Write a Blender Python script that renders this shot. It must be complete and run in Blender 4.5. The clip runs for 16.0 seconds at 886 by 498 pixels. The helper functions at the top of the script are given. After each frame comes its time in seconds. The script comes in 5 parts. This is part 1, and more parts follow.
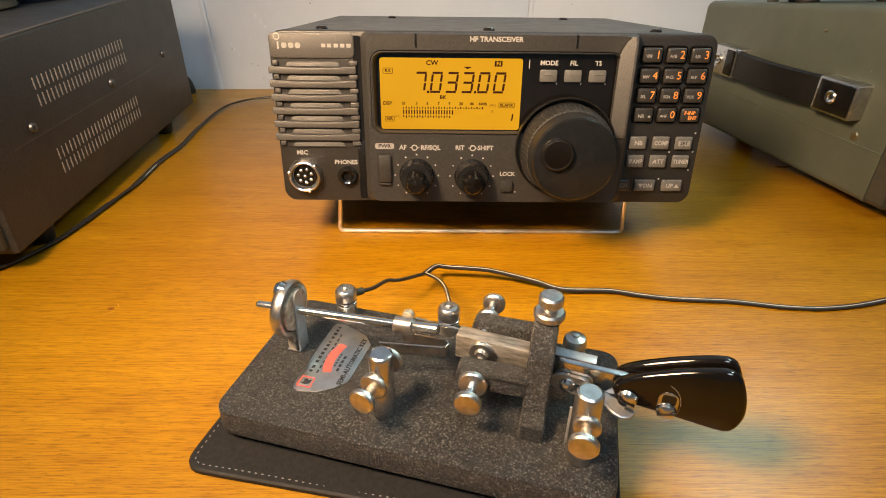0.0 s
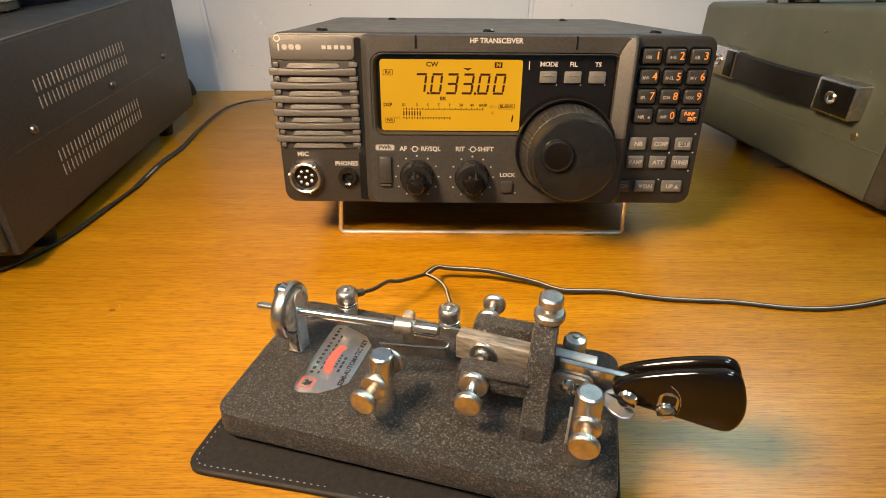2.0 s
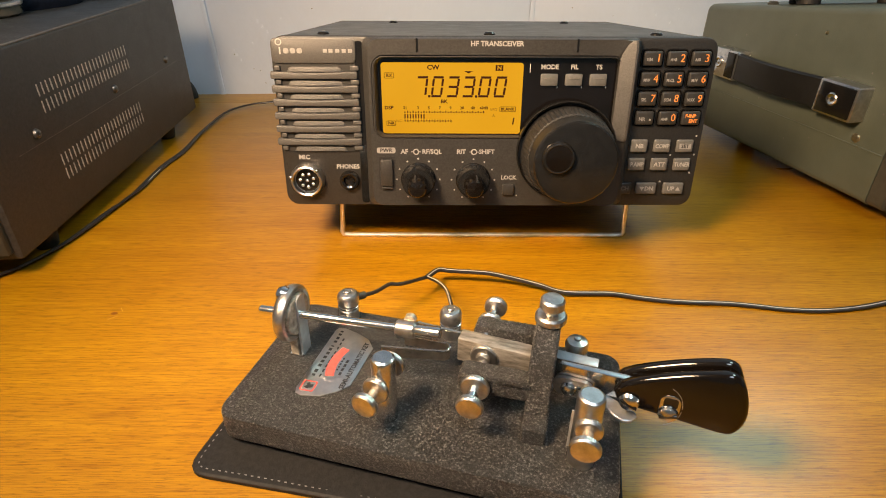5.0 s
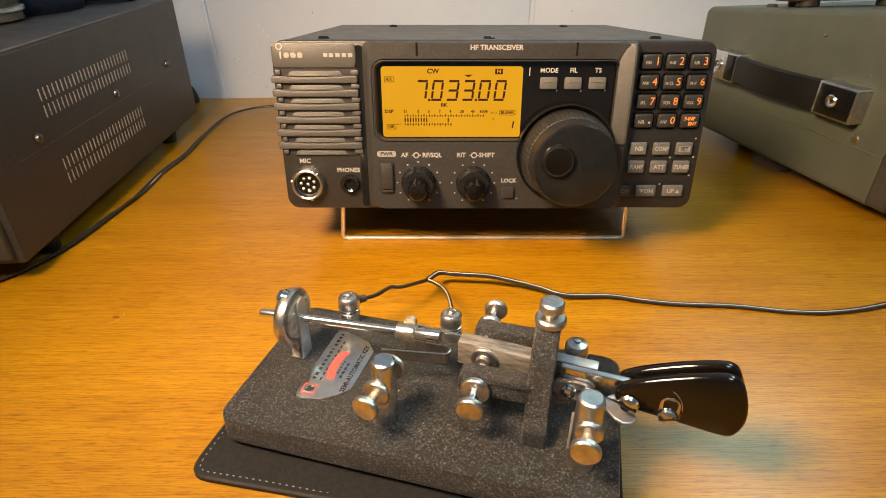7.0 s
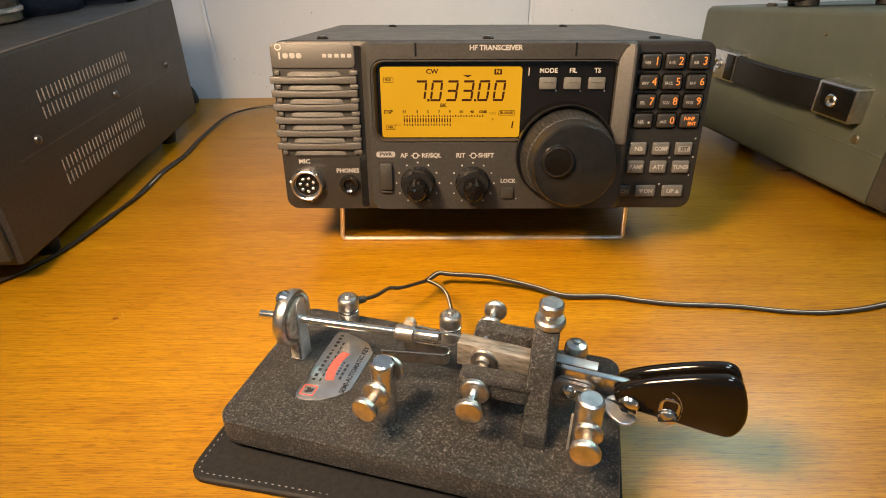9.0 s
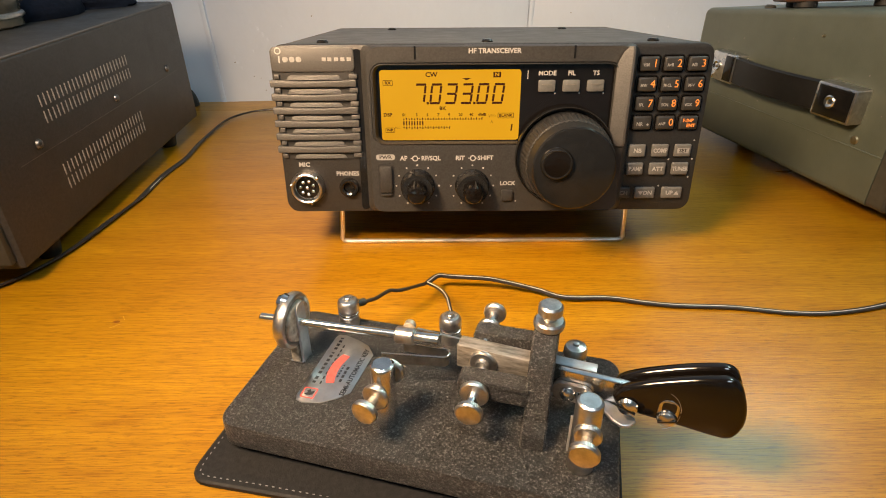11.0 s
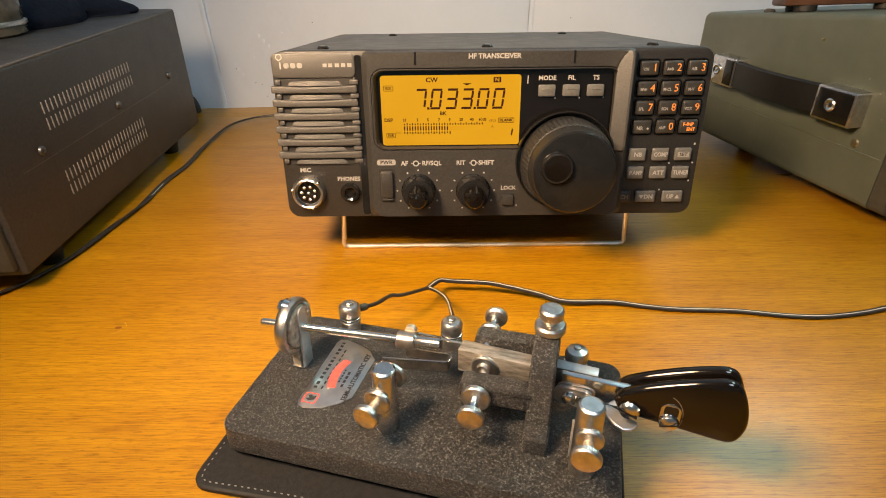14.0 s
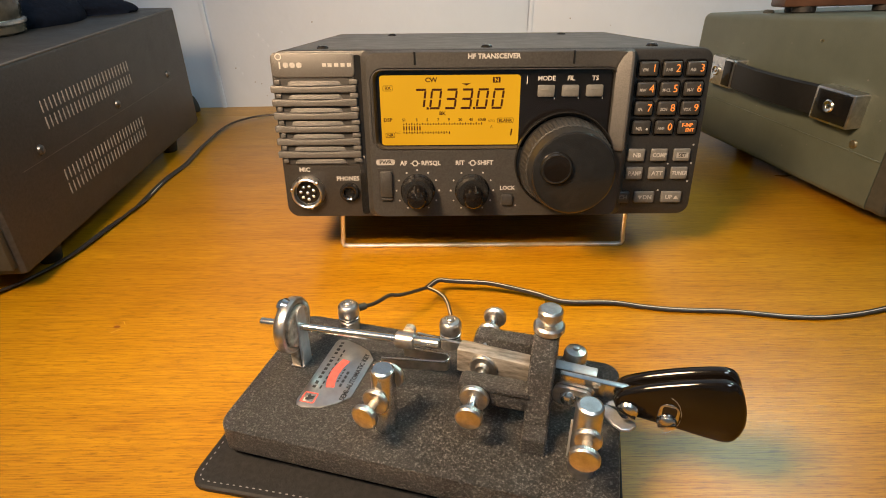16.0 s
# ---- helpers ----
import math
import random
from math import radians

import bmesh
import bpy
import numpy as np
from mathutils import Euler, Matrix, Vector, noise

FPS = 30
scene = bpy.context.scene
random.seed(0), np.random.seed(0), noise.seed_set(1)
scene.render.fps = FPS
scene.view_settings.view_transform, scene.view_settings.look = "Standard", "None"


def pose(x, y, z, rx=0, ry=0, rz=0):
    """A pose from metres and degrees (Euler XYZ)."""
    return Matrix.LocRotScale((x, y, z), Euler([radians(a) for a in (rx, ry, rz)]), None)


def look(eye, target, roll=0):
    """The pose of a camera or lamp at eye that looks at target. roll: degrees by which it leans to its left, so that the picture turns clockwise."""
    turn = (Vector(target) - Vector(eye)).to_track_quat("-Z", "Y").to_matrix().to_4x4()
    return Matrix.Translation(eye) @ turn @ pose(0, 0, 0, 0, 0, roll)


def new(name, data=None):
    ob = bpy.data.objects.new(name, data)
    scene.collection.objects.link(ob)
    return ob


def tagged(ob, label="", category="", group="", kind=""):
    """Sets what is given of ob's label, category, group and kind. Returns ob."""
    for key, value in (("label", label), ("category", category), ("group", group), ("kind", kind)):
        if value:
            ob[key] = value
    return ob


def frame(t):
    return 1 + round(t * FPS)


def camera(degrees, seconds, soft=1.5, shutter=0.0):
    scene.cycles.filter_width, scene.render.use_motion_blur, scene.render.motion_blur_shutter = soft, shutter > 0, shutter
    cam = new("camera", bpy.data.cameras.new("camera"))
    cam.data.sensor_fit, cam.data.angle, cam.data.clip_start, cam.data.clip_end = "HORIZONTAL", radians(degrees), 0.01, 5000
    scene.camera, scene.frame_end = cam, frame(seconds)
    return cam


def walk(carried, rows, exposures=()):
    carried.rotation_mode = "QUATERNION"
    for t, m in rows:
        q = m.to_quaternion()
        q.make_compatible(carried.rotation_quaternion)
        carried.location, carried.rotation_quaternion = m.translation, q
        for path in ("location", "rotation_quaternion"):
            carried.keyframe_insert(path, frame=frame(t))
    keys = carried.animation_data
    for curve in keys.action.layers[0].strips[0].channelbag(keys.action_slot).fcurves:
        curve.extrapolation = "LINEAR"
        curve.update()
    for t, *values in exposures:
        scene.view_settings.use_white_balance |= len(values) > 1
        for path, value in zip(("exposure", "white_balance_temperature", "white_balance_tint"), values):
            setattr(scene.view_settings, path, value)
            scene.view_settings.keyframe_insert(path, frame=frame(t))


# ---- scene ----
cam = camera(76.459, 16.0, soft=1.0)
walk(cam, [
    (0, look((-0.02927, -0.30249, 0.17858), (-0.02564, 0.04064, -0.02697), 0.672)),
    (0.5, look((-0.02932, -0.30258, 0.17870), (-0.02560, 0.04052, -0.02689), 0.679)),
    (1, look((-0.02928, -0.30284, 0.17889), (-0.02558, 0.04031, -0.02663), 0.660)),
    (1.5, look((-0.02919, -0.30298, 0.17894), (-0.02570, 0.04031, -0.02634), 0.600)),
    (2, look((-0.02913, -0.30295, 0.17891), (-0.02597, 0.04051, -0.02608), 0.527)),
    (2.5, look((-0.02905, -0.30314, 0.17907), (-0.02629, 0.04056, -0.02553), 0.447)),
    (3, look((-0.02899, -0.30335, 0.17921), (-0.02658, 0.04066, -0.02489), 0.388)),
    (3.5, look((-0.02898, -0.30323, 0.17917), (-0.02676, 0.04087, -0.02476), 0.351)),
    (4, look((-0.02910, -0.30254, 0.17892), (-0.02695, 0.04144, -0.02522), 0.334)),
    (6.5, look((-0.02850, -0.30384, 0.17982), (-0.02732, 0.04126, -0.02243), 0.125)),
    (7, look((-0.02848, -0.30367, 0.17979), (-0.02742, 0.04160, -0.02217), 0.048)),
    (7.5, look((-0.02836, -0.30352, 0.17985), (-0.02747, 0.04185, -0.02194), -0.013)),
    (8, look((-0.02827, -0.30338, 0.18001), (-0.02741, 0.04192, -0.02188), -0.040)),
    (8.5, look((-0.02822, -0.30313, 0.17994), (-0.02731, 0.04206, -0.02216), -0.057)),
    (9, look((-0.02810, -0.30311, 0.18019), (-0.02716, 0.04194, -0.02214), -0.070)),
    (11.5, look((-0.02742, -0.30372, 0.18084), (-0.02734, 0.04241, -0.01963), -0.421)),
    (12, look((-0.02734, -0.30367, 0.18072), (-0.02749, 0.04292, -0.01897), -0.506)),
    (12.5, look((-0.02725, -0.30386, 0.18081), (-0.02765, 0.04311, -0.01822), -0.582)),
    (13, look((-0.02719, -0.30392, 0.18086), (-0.02777, 0.04328, -0.01776), -0.633)),
    (13.5, look((-0.02717, -0.30401, 0.18087), (-0.02792, 0.04338, -0.01742), -0.670)),
    (14, look((-0.02720, -0.30404, 0.18089), (-0.02805, 0.04345, -0.01725), -0.672)),
    (14.5, look((-0.02722, -0.30414, 0.18089), (-0.02800, 0.04344, -0.01707), -0.642)),
    (15, look((-0.02721, -0.30434, 0.18103), (-0.02783, 0.04329, -0.01685), -0.594)),
    (15.5, look((-0.02718, -0.30432, 0.18102), (-0.02759, 0.04328, -0.01692), -0.546)),
    (16, look((-0.02730, -0.30416, 0.18099), (-0.02729, 0.04328, -0.01722), -0.458)),
])

# ---- world and light ----
world = bpy.data.worlds.new("room_dark")
scene.world = world
world.use_nodes = True
world.node_tree.nodes["Background"].inputs[0].default_value = (0.75, 0.85, 1.0, 1)
world.node_tree.nodes["Background"].inputs[1].default_value = 0.03


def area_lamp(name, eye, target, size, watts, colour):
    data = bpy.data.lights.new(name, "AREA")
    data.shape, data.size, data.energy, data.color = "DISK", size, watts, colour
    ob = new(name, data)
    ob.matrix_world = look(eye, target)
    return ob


# a warm desk lamp close by, daylight from an unseen window above the green cabinet, and an added fill lamp
lamp = area_lamp("warm_desk_lamp", (-0.235, -0.265, 0.385), (0.08, 0.12, 0.0), 0.14, 2.48, (1.0, 0.665, 0.385))
lamp.data.spread = radians(100)  # its shade
# no window is built; this area lamp stands in for its daylight
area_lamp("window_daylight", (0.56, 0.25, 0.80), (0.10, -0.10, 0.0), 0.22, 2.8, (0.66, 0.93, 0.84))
# added fill, no fixture known: lifts the wall, radio front and under-radio shade
area_lamp("room_fill_lamp", (0.1, -0.95, 1.60), (0.0, 0.1, 0.0), 0.6, 12.0, (0.76, 0.90, 1.0))
scene.view_settings.exposure = 0.0


# ---- materials ----
def material(name, colour, rough=0.5, metal=0.0, coat=0.0, spec=0.5):
    m = bpy.data.materials.new(name)
    m.use_nodes = True
    b = m.node_tree.nodes["Principled BSDF"]
    b.inputs["Base Color"].default_value = (*colour, 1)
    b.inputs["Roughness"].default_value = rough
    b.inputs["Metallic"].default_value = metal
    b.inputs["Coat Weight"].default_value = coat
    b.inputs["Specular IOR Level"].default_value = spec
    return m


def add(m, kind, **inputs):
    n = m.node_tree.nodes.new(kind)
    for k, v in inputs.items():
        n.inputs[k.replace("_", " ")].default_value = v
    return n


def join(m, a, out, b, into):
    m.node_tree.links.new(a.outputs[out], b.inputs[into])


def coords(m, scale=(1, 1, 1), turn=0.0):
    c = add(m, "ShaderNodeTexCoord")
    k = add(m, "ShaderNodeMapping")
    k.inputs["Scale"].default_value = scale
    k.inputs["Rotation"].default_value = (0, 0, turn)
    join(m, c, "Object", k, "Vector")
    return k


def ramp(m, stops):
    r = add(m, "ShaderNodeValToRGB")
    while len(r.color_ramp.elements) < len(stops):
        r.color_ramp.elements.new(0.5)
    for e, (at, col) in zip(r.color_ramp.elements, stops):
        e.position, e.color = at, (*col, 1)
    return r


def textured(name, dark, light, scale, rough=0.5, metal=0.0, bump=0.0, bump_scale=None, low=0.35, high=0.65, detail=6.0, spec=0.5, coat=0.0, rough_span=0.12):
    """A surface whose colour and gloss vary at two scales, with fine relief."""
    m = material(name, light, rough, metal, coat, spec)
    b = m.node_tree.nodes["Principled BSDF"]
    k = coords(m)
    n = add(m, "ShaderNodeTexNoise", Scale=scale, Detail=detail, Roughness=0.6)
    join(m, k, "Vector", n, "Vector")
    r = ramp(m, [(low, dark), (high, light)])
    join(m, n, "Fac", r, "Fac")
    join(m, r, "Color", b, "Base Color")
    n2 = add(m, "ShaderNodeTexNoise", Scale=scale * 0.13, Detail=3.0)
    join(m, k, "Vector", n2, "Vector")
    mr = add(m, "ShaderNodeMapRange")
    mr.inputs["To Min"].default_value, mr.inputs["To Max"].default_value = max(0.02, rough - rough_span), min(1, rough + rough_span)
    join(m, n2, "Fac", mr, "Value")
    join(m, mr, "Result", b, "Roughness")
    if bump:
        n3 = add(m, "ShaderNodeTexNoise", Scale=bump_scale or scale, Detail=4.0)
        join(m, k, "Vector", n3, "Vector")
        bp = add(m, "ShaderNodeBump", Strength=1.0, Distance=bump)
        join(m, n3, "Fac", bp, "Height")
        join(m, bp, "Normal", b, "Normal")
    return m


def oak():
    """Varnished oak: broad tone, figure, fine dark pores, under a satin varnish."""
    m = material("varnished_oak", (0.5, 0.25, 0.05), 0.36, spec=0.5)
    b = m.node_tree.nodes["Principled BSDF"]
    k = coords(m, (1.0, 14.0, 14.0), 0.02)
    warp = add(m, "ShaderNodeTexNoise", Scale=3.0, Detail=2.0)
    join(m, k, "Vector", warp, "Vector")
    mixv = add(m, "ShaderNodeMixRGB")
    mixv.inputs[0].default_value = 0.06
    join(m, k, "Vector", mixv, 1)
    join(m, warp, "Color", mixv, 2)
    broad = add(m, "ShaderNodeTexNoise", Scale=4.5, Detail=5.0, Roughness=0.55)
    join(m, mixv, "Color", broad, "Vector")
    r1 = ramp(m, [(0.30, (0.330, 0.149, 0.0028)), (0.5, (0.375, 0.179, 0.0036)), (0.72, (0.43, 0.214, 0.0055))])
    join(m, broad, "Fac", r1, "Fac")
    layers = [r1]
    for name, scale, noise_scale, stops, amount in (
            ("pores", (36.0, 1100.0, 1100.0), 1.3, [(0.37, (0.56, 0.44, 0.26)), (0.53, (1, 1, 1)), (0.66, (1.10, 1.12, 1.14))], 0.62),
            ("dashes", (110.0, 1700.0, 1700.0), 1.2, [(0.40, (0.36, 0.30, 0.18)), (0.45, (1, 1, 1))], 0.55),
            ("figure", (14.0, 360.0, 360.0), 1.2, [(0.34, (0.72, 0.64, 0.50)), (0.52, (1, 1, 1)), (0.70, (1.06, 1.08, 1.10))], 0.55)):
        kk = coords(m, scale, 0.022)
        n = add(m, "ShaderNodeTexNoise", Scale=noise_scale, Detail=3.0, Roughness=0.6)
        join(m, kk, "Vector", n, "Vector")
        r = ramp(m, stops)
        join(m, n, "Fac", r, "Fac")
        mul = add(m, "ShaderNodeMixRGB")
        mul.blend_type = "MULTIPLY"
        mul.inputs[0].default_value = amount
        join(m, layers[-1], "Color", mul, 1)
        join(m, r, "Color", mul, 2)
        layers.append(mul)
        if name == "pores":
            bp = add(m, "ShaderNodeBump", Strength=0.5, Distance=0.0002)
            join(m, n, "Fac", bp, "Height")
            join(m, bp, "Normal", b, "Normal")
    join(m, layers[-1], "Color", b, "Base Color")
    wear = add(m, "ShaderNodeTexNoise", Scale=9.0, Detail=4.0)
    join(m, coords(m, (1, 3, 3)), "Vector", wear, "Vector")
    mr = add(m, "ShaderNodeMapRange")
    mr.inputs["To Min"].default_value, mr.inputs["To Max"].default_value = 0.24, 0.36
    join(m, wear, "Fac", mr, "Value")
    join(m, mr, "Result", b, "Roughness")
    return m


def crinkle(name, base, glint, scale, amount):
    """Crackle paint: dark, with the glints of its small bright crests put into the colour."""
    m = material(name, base, 0.30, spec=0.6)
    b = m.node_tree.nodes["Principled BSDF"]
    k = coords(m)
    v = add(m, "ShaderNodeTexNoise", Scale=scale, Detail=4.0, Roughness=0.75)
    join(m, k, "Vector", v, "Vector")
    w = add(m, "ShaderNodeTexNoise", Scale=scale * 0.05, Detail=4.0)
    join(m, k, "Vector", w, "Vector")
    sm = add(m, "ShaderNodeMath")
    sm.operation = "MULTIPLY_ADD"
    sm.inputs[1].default_value = 0.04
    join(m, w, "Fac", sm, 0)
    join(m, v, "Fac", sm, 2)
    r = ramp(m, [(0.44, tuple(c * 0.7 for c in base)), (0.535, tuple(c * 1.7 for c in base)), (0.59, tuple(c * 3.2 for c in base)), (0.645, glint)])
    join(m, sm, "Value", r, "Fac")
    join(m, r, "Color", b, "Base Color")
    bp = add(m, "ShaderNodeBump", Strength=1.0, Distance=amount)
    join(m, v, "Fac", bp, "Height")
    join(m, bp, "Normal", b, "Normal")
    return m


def glow(name, colour, strength):
    m = material(name, (0.004, 0.004, 0.004), 0.4, spec=0.06)
    b = m.node_tree.nodes["Principled BSDF"]
    b.inputs["Emission Color"].default_value = (*colour, 1)
    b.inputs["Emission Strength"].default_value = strength
    return m


def lit_display():
    m = glow("amber_backlight", (0.88, 0.40, 0.015), 1.0)
    m.node_tree.nodes["Principled BSDF"].inputs["Specular IOR Level"].default_value = 0.1
    b = m.node_tree.nodes["Principled BSDF"]
    k = coords(m)
    n = add(m, "ShaderNodeTexNoise", Scale=14.0, Detail=1.0)
    join(m, k, "Vector", n, "Vector")
    r = ramp(m, [(0.3, (0.74, 0.315, 0.004)), (0.7, (0.86, 0.40, 0.010))])
    join(m, n, "Fac", r, "Fac")
    join(m, r, "Color", b, "Emission Color")
    return m


OAK = oak()
PLASTIC = textured("black_grained_plastic", (0.012, 0.0118, 0.0115), (0.024, 0.0236, 0.023), 1100, 0.43, bump=0.0002, bump_scale=1700, spec=0.5)
# same black plastic made paler: lamp light on slats and plate as colour
PLASTIC_LIT = textured("lit_black_grained_plastic", (0.040, 0.039, 0.038), (0.085, 0.083, 0.080), 1500, 0.42, bump=0.00018, bump_scale=2200)
# same plastic, slightly paler for the lamp light on the bezel
PLASTIC_HALF_LIT = textured("half_lit_black_plastic", (0.018, 0.0177, 0.017), (0.036, 0.0353, 0.034), 1300, 0.40, bump=0.00012, bump_scale=2000)
COVER = textured("charcoal_powder_coat", (0.036, 0.037, 0.038), (0.052, 0.053, 0.054), 500, 0.47, bump=0.00008, bump_scale=2200)
DIAL = textured("satin_black_dial_plastic", (0.010, 0.0098, 0.0095), (0.018, 0.0176, 0.017), 900, 0.38, bump=0.00006, bump_scale=1900, rough_span=0.03)
RUBBER = textured("black_rubber", (0.010, 0.010, 0.010), (0.020, 0.019, 0.018), 400, 0.6, bump=0.00005)
GLOSS_BLACK = textured("gloss_black_plastic", (0.006, 0.006, 0.006), (0.010, 0.009, 0.008), 60, 0.14, rough_span=0.05)
KNOB = textured("satin_gloss_black_knob", (0.007, 0.007, 0.007), (0.012, 0.012, 0.012), 300, 0.19, rough_span=0.05)
DARK_WINDOW = textured("dark_smoked_window", (0.004, 0.0035, 0.003), (0.006, 0.005, 0.005), 40, 0.16, rough_span=0.04)
KEYTOP = textured("dark_grey_keytop", (0.020, 0.0196, 0.019), (0.032, 0.0314, 0.030), 600, 0.36, bump=0.00003)
KEYTOP_LIGHT = textured("grey_keytop", (0.090, 0.090, 0.086), (0.120, 0.120, 0.115), 500, 0.42, bump=0.00003)
WHITE_INK = textured("white_ink", (0.27, 0.268, 0.26), (0.37, 0.367, 0.355), 900, 0.5)
GREY_INK = textured("grey_ink", (0.22, 0.218, 0.21), (0.30, 0.297, 0.288), 900, 0.5)
DIM_INK = textured("faded_grey_ink", (0.10, 0.10, 0.09), (0.15, 0.14, 0.12), 900, 0.5)
ORANGE_INK = textured("orange_ink", (0.80, 0.26, 0.05), (0.88, 0.32, 0.07), 900, 0.5)
LCD = lit_display()
LCD_INK = glow("liquid_crystal_segment", (0.060, 0.010, 0.0008), 1.0)
LCD_FAINT = glow("faint_liquid_crystal_segment", (0.30, 0.10, 0.004), 1.0)
CHROME = textured("worn_chrome", (0.64, 0.63, 0.62), (0.80, 0.79, 0.78), 160, 0.19, 1.0, bump=0.00003, bump_scale=700, rough_span=0.09)
NICKEL = textured("satin_nickel", (0.50, 0.48, 0.45), (0.74, 0.71, 0.67), 260, 0.33, 1.0, bump=0.00003, bump_scale=900)
BRASSY = textured("tarnished_nickel_block", (0.26, 0.22, 0.17), (0.74, 0.68, 0.58), 330, 0.5, 0.7, bump=0.00008, bump_scale=300, low=0.3, high=0.7, rough_span=0.2)
LEVER_BLOCK = textured("streaked_tarnished_nickel", (0.22, 0.20, 0.17), (0.54, 0.50, 0.44), 300, 0.46, 0.7, low=0.36, high=0.62)
for node in LEVER_BLOCK.node_tree.nodes:
    if node.bl_idname == "ShaderNodeMapping":
        node.inputs["Scale"].default_value = (0.3, 1.6, 1.6)
STEEL_POST = textured("dull_turned_steel", (0.54, 0.535, 0.53), (0.74, 0.735, 0.73), 240, 0.28, 1.0, bump=0.00002, bump_scale=1200)
DULL_SCREW = textured("dull_dark_steel_screw", (0.10, 0.098, 0.095), (0.20, 0.197, 0.19), 300, 0.34, 0.9)
BRASS_SCREW = textured("yellowed_screw_brass", (0.30, 0.25, 0.15), (0.46, 0.40, 0.26), 300, 0.3, 0.9)
STEEL_WIRE = textured("plated_steel_wire", (0.62, 0.57, 0.50), (0.80, 0.75, 0.68), 120, 0.34, 0.9)
ZINC = textured("zinc_plated_sheet", (0.40, 0.42, 0.45), (0.55, 0.575, 0.61), 220, 0.40, 0.7)
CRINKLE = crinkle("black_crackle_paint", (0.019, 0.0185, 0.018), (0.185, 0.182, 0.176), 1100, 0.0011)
LEATHER = textured("black_leather", (0.0060, 0.0058, 0.0060), (0.0150, 0.0145, 0.0150), 420, 0.62, bump=0.00014, bump_scale=1400, spec=0.35)
THREAD = textured("pale_grey_thread", (0.17, 0.17, 0.175), (0.27, 0.27, 0.275), 900, 0.7)
PAD_BLACK = textured("polished_black_bakelite", (0.0040, 0.0030, 0.0024), (0.0066, 0.0050, 0.0038), 50, 0.10, rough_span=0.04)
PLATE = textured("brushed_aluminium_plate", (0.50, 0.50, 0.50), (0.66, 0.66, 0.65), 130, 0.34, 1.0)
RED_INK = textured("red_ink", (0.44, 0.07, 0.06), (0.54, 0.11, 0.09), 500, 0.45)
BLACK_INK = material("black_ink", (0.02, 0.02, 0.022), 0.5)
BOX_PAINT = textured("dark_brown_grey_hammer_paint", (0.020, 0.0195, 0.019), (0.036, 0.035, 0.034), 500, 0.42, bump=0.00016, bump_scale=1300)
SLOT = textured("pale_slot_metal", (0.22, 0.205, 0.185), (0.46, 0.44, 0.41), 700, 0.45)
GREEN_PAINT = textured("olive_green_enamel", (0.064, 0.076, 0.060), (0.082, 0.096, 0.077), 45, 0.42, bump=0.00008, bump_scale=900, low=0.3, high=0.7)
WORN = textured("worn_grey_edge", (0.055, 0.050, 0.046), (0.095, 0.088, 0.080), 250, 0.4)
DARK_PANEL = textured("dark_grey_panel_paint", (0.035, 0.036, 0.030), (0.050, 0.050, 0.042), 200, 0.45)
STRAP = textured("black_vinyl_strap", (0.003, 0.003, 0.003), (0.007, 0.007, 0.007), 200, 0.45, bump=0.00008, bump_scale=900)
WALL_PAINT = textured("pale_grey_wall_paint", (0.545, 0.635, 0.775), (0.615, 0.71, 0.855), 9, 0.55, bump=0.0016, bump_scale=20, low=0.25, high=0.8)
CEIL_PAINT = textured("white_ceiling_paint", (0.66, 0.66, 0.65), (0.74, 0.74, 0.73), 8, 0.7)
FLOOR_MAT = textured("brown_floor", (0.10, 0.08, 0.06), (0.16, 0.13, 0.10), 20, 0.6)
KNOT = textured("dark_oak_knot", (0.16, 0.05, 0.008), (0.24, 0.08, 0.012), 500, 0.5)
SCRATCH = textured("fine_scratch", (0.50, 0.30, 0.06), (0.58, 0.36, 0.09), 500, 0.5)
CHIP = textured("dark_paint_chip", (0.10, 0.09, 0.085), (0.2, 0.19, 0.18), 400, 0.7)
CABLE_BLACK = textured("black_cable_jacket", (0.012, 0.009, 0.008), (0.020, 0.016, 0.014), 300, 0.42)
CABLE_PALE = textured("pale_cable_line", (0.44, 0.41, 0.38), (0.56, 0.53, 0.50), 300, 0.32)
WALNUT = textured("dark_red_brown_wood", (0.050, 0.022, 0.012), (0.085, 0.040, 0.022), 60, 0.4)
NAVY = textured("dark_navy_cloth", (0.003, 0.0045, 0.010), (0.007, 0.010, 0.020), 220, 0.85, spec=0.1, bump=0.0004, bump_scale=260)
GLASSY = textured("cloudy_grey_jar", (0.03, 0.026, 0.02), (0.10, 0.085, 0.065), 60, 0.12)

# ---- mesh tools; all lengths in millimetres ----
def part(name, bm, mat, parent=None, label="", smooth=True, m=None):
    """Links a bmesh in millimetres as one mesh object under a thing or a part."""
    if m is not None:
        bm.transform(m)
    bm.transform(Matrix.Scale(0.001, 4))
    bmesh.ops.recalc_face_normals(bm, faces=bm.faces)
    mesh = bpy.data.meshes.new(name)
    bm.to_mesh(mesh)
    bm.free()
    return from_mesh(name, mesh, mat, parent, label, smooth)


def from_mesh(name, mesh, mat, parent=None, label="", smooth=True):
    if not mesh.materials:
        mesh.materials.append(mat)
    if smooth:
        mesh.shade_smooth()
        mesh.set_sharp_from_angle(angle=radians(32))
    ob = new(name, mesh)
    ob.parent = parent
    return tagged(ob, label)


def thing(name, m, label, category, group="", kind=""):
    ob = new(name)
    ob.empty_display_size = 0.02
    ob.matrix_world = m
    return tagged(ob, label, category, group, kind)


def mm(x, y, z, rx=0, ry=0, rz=0):
    return pose(x, y, z, rx, ry, rz)


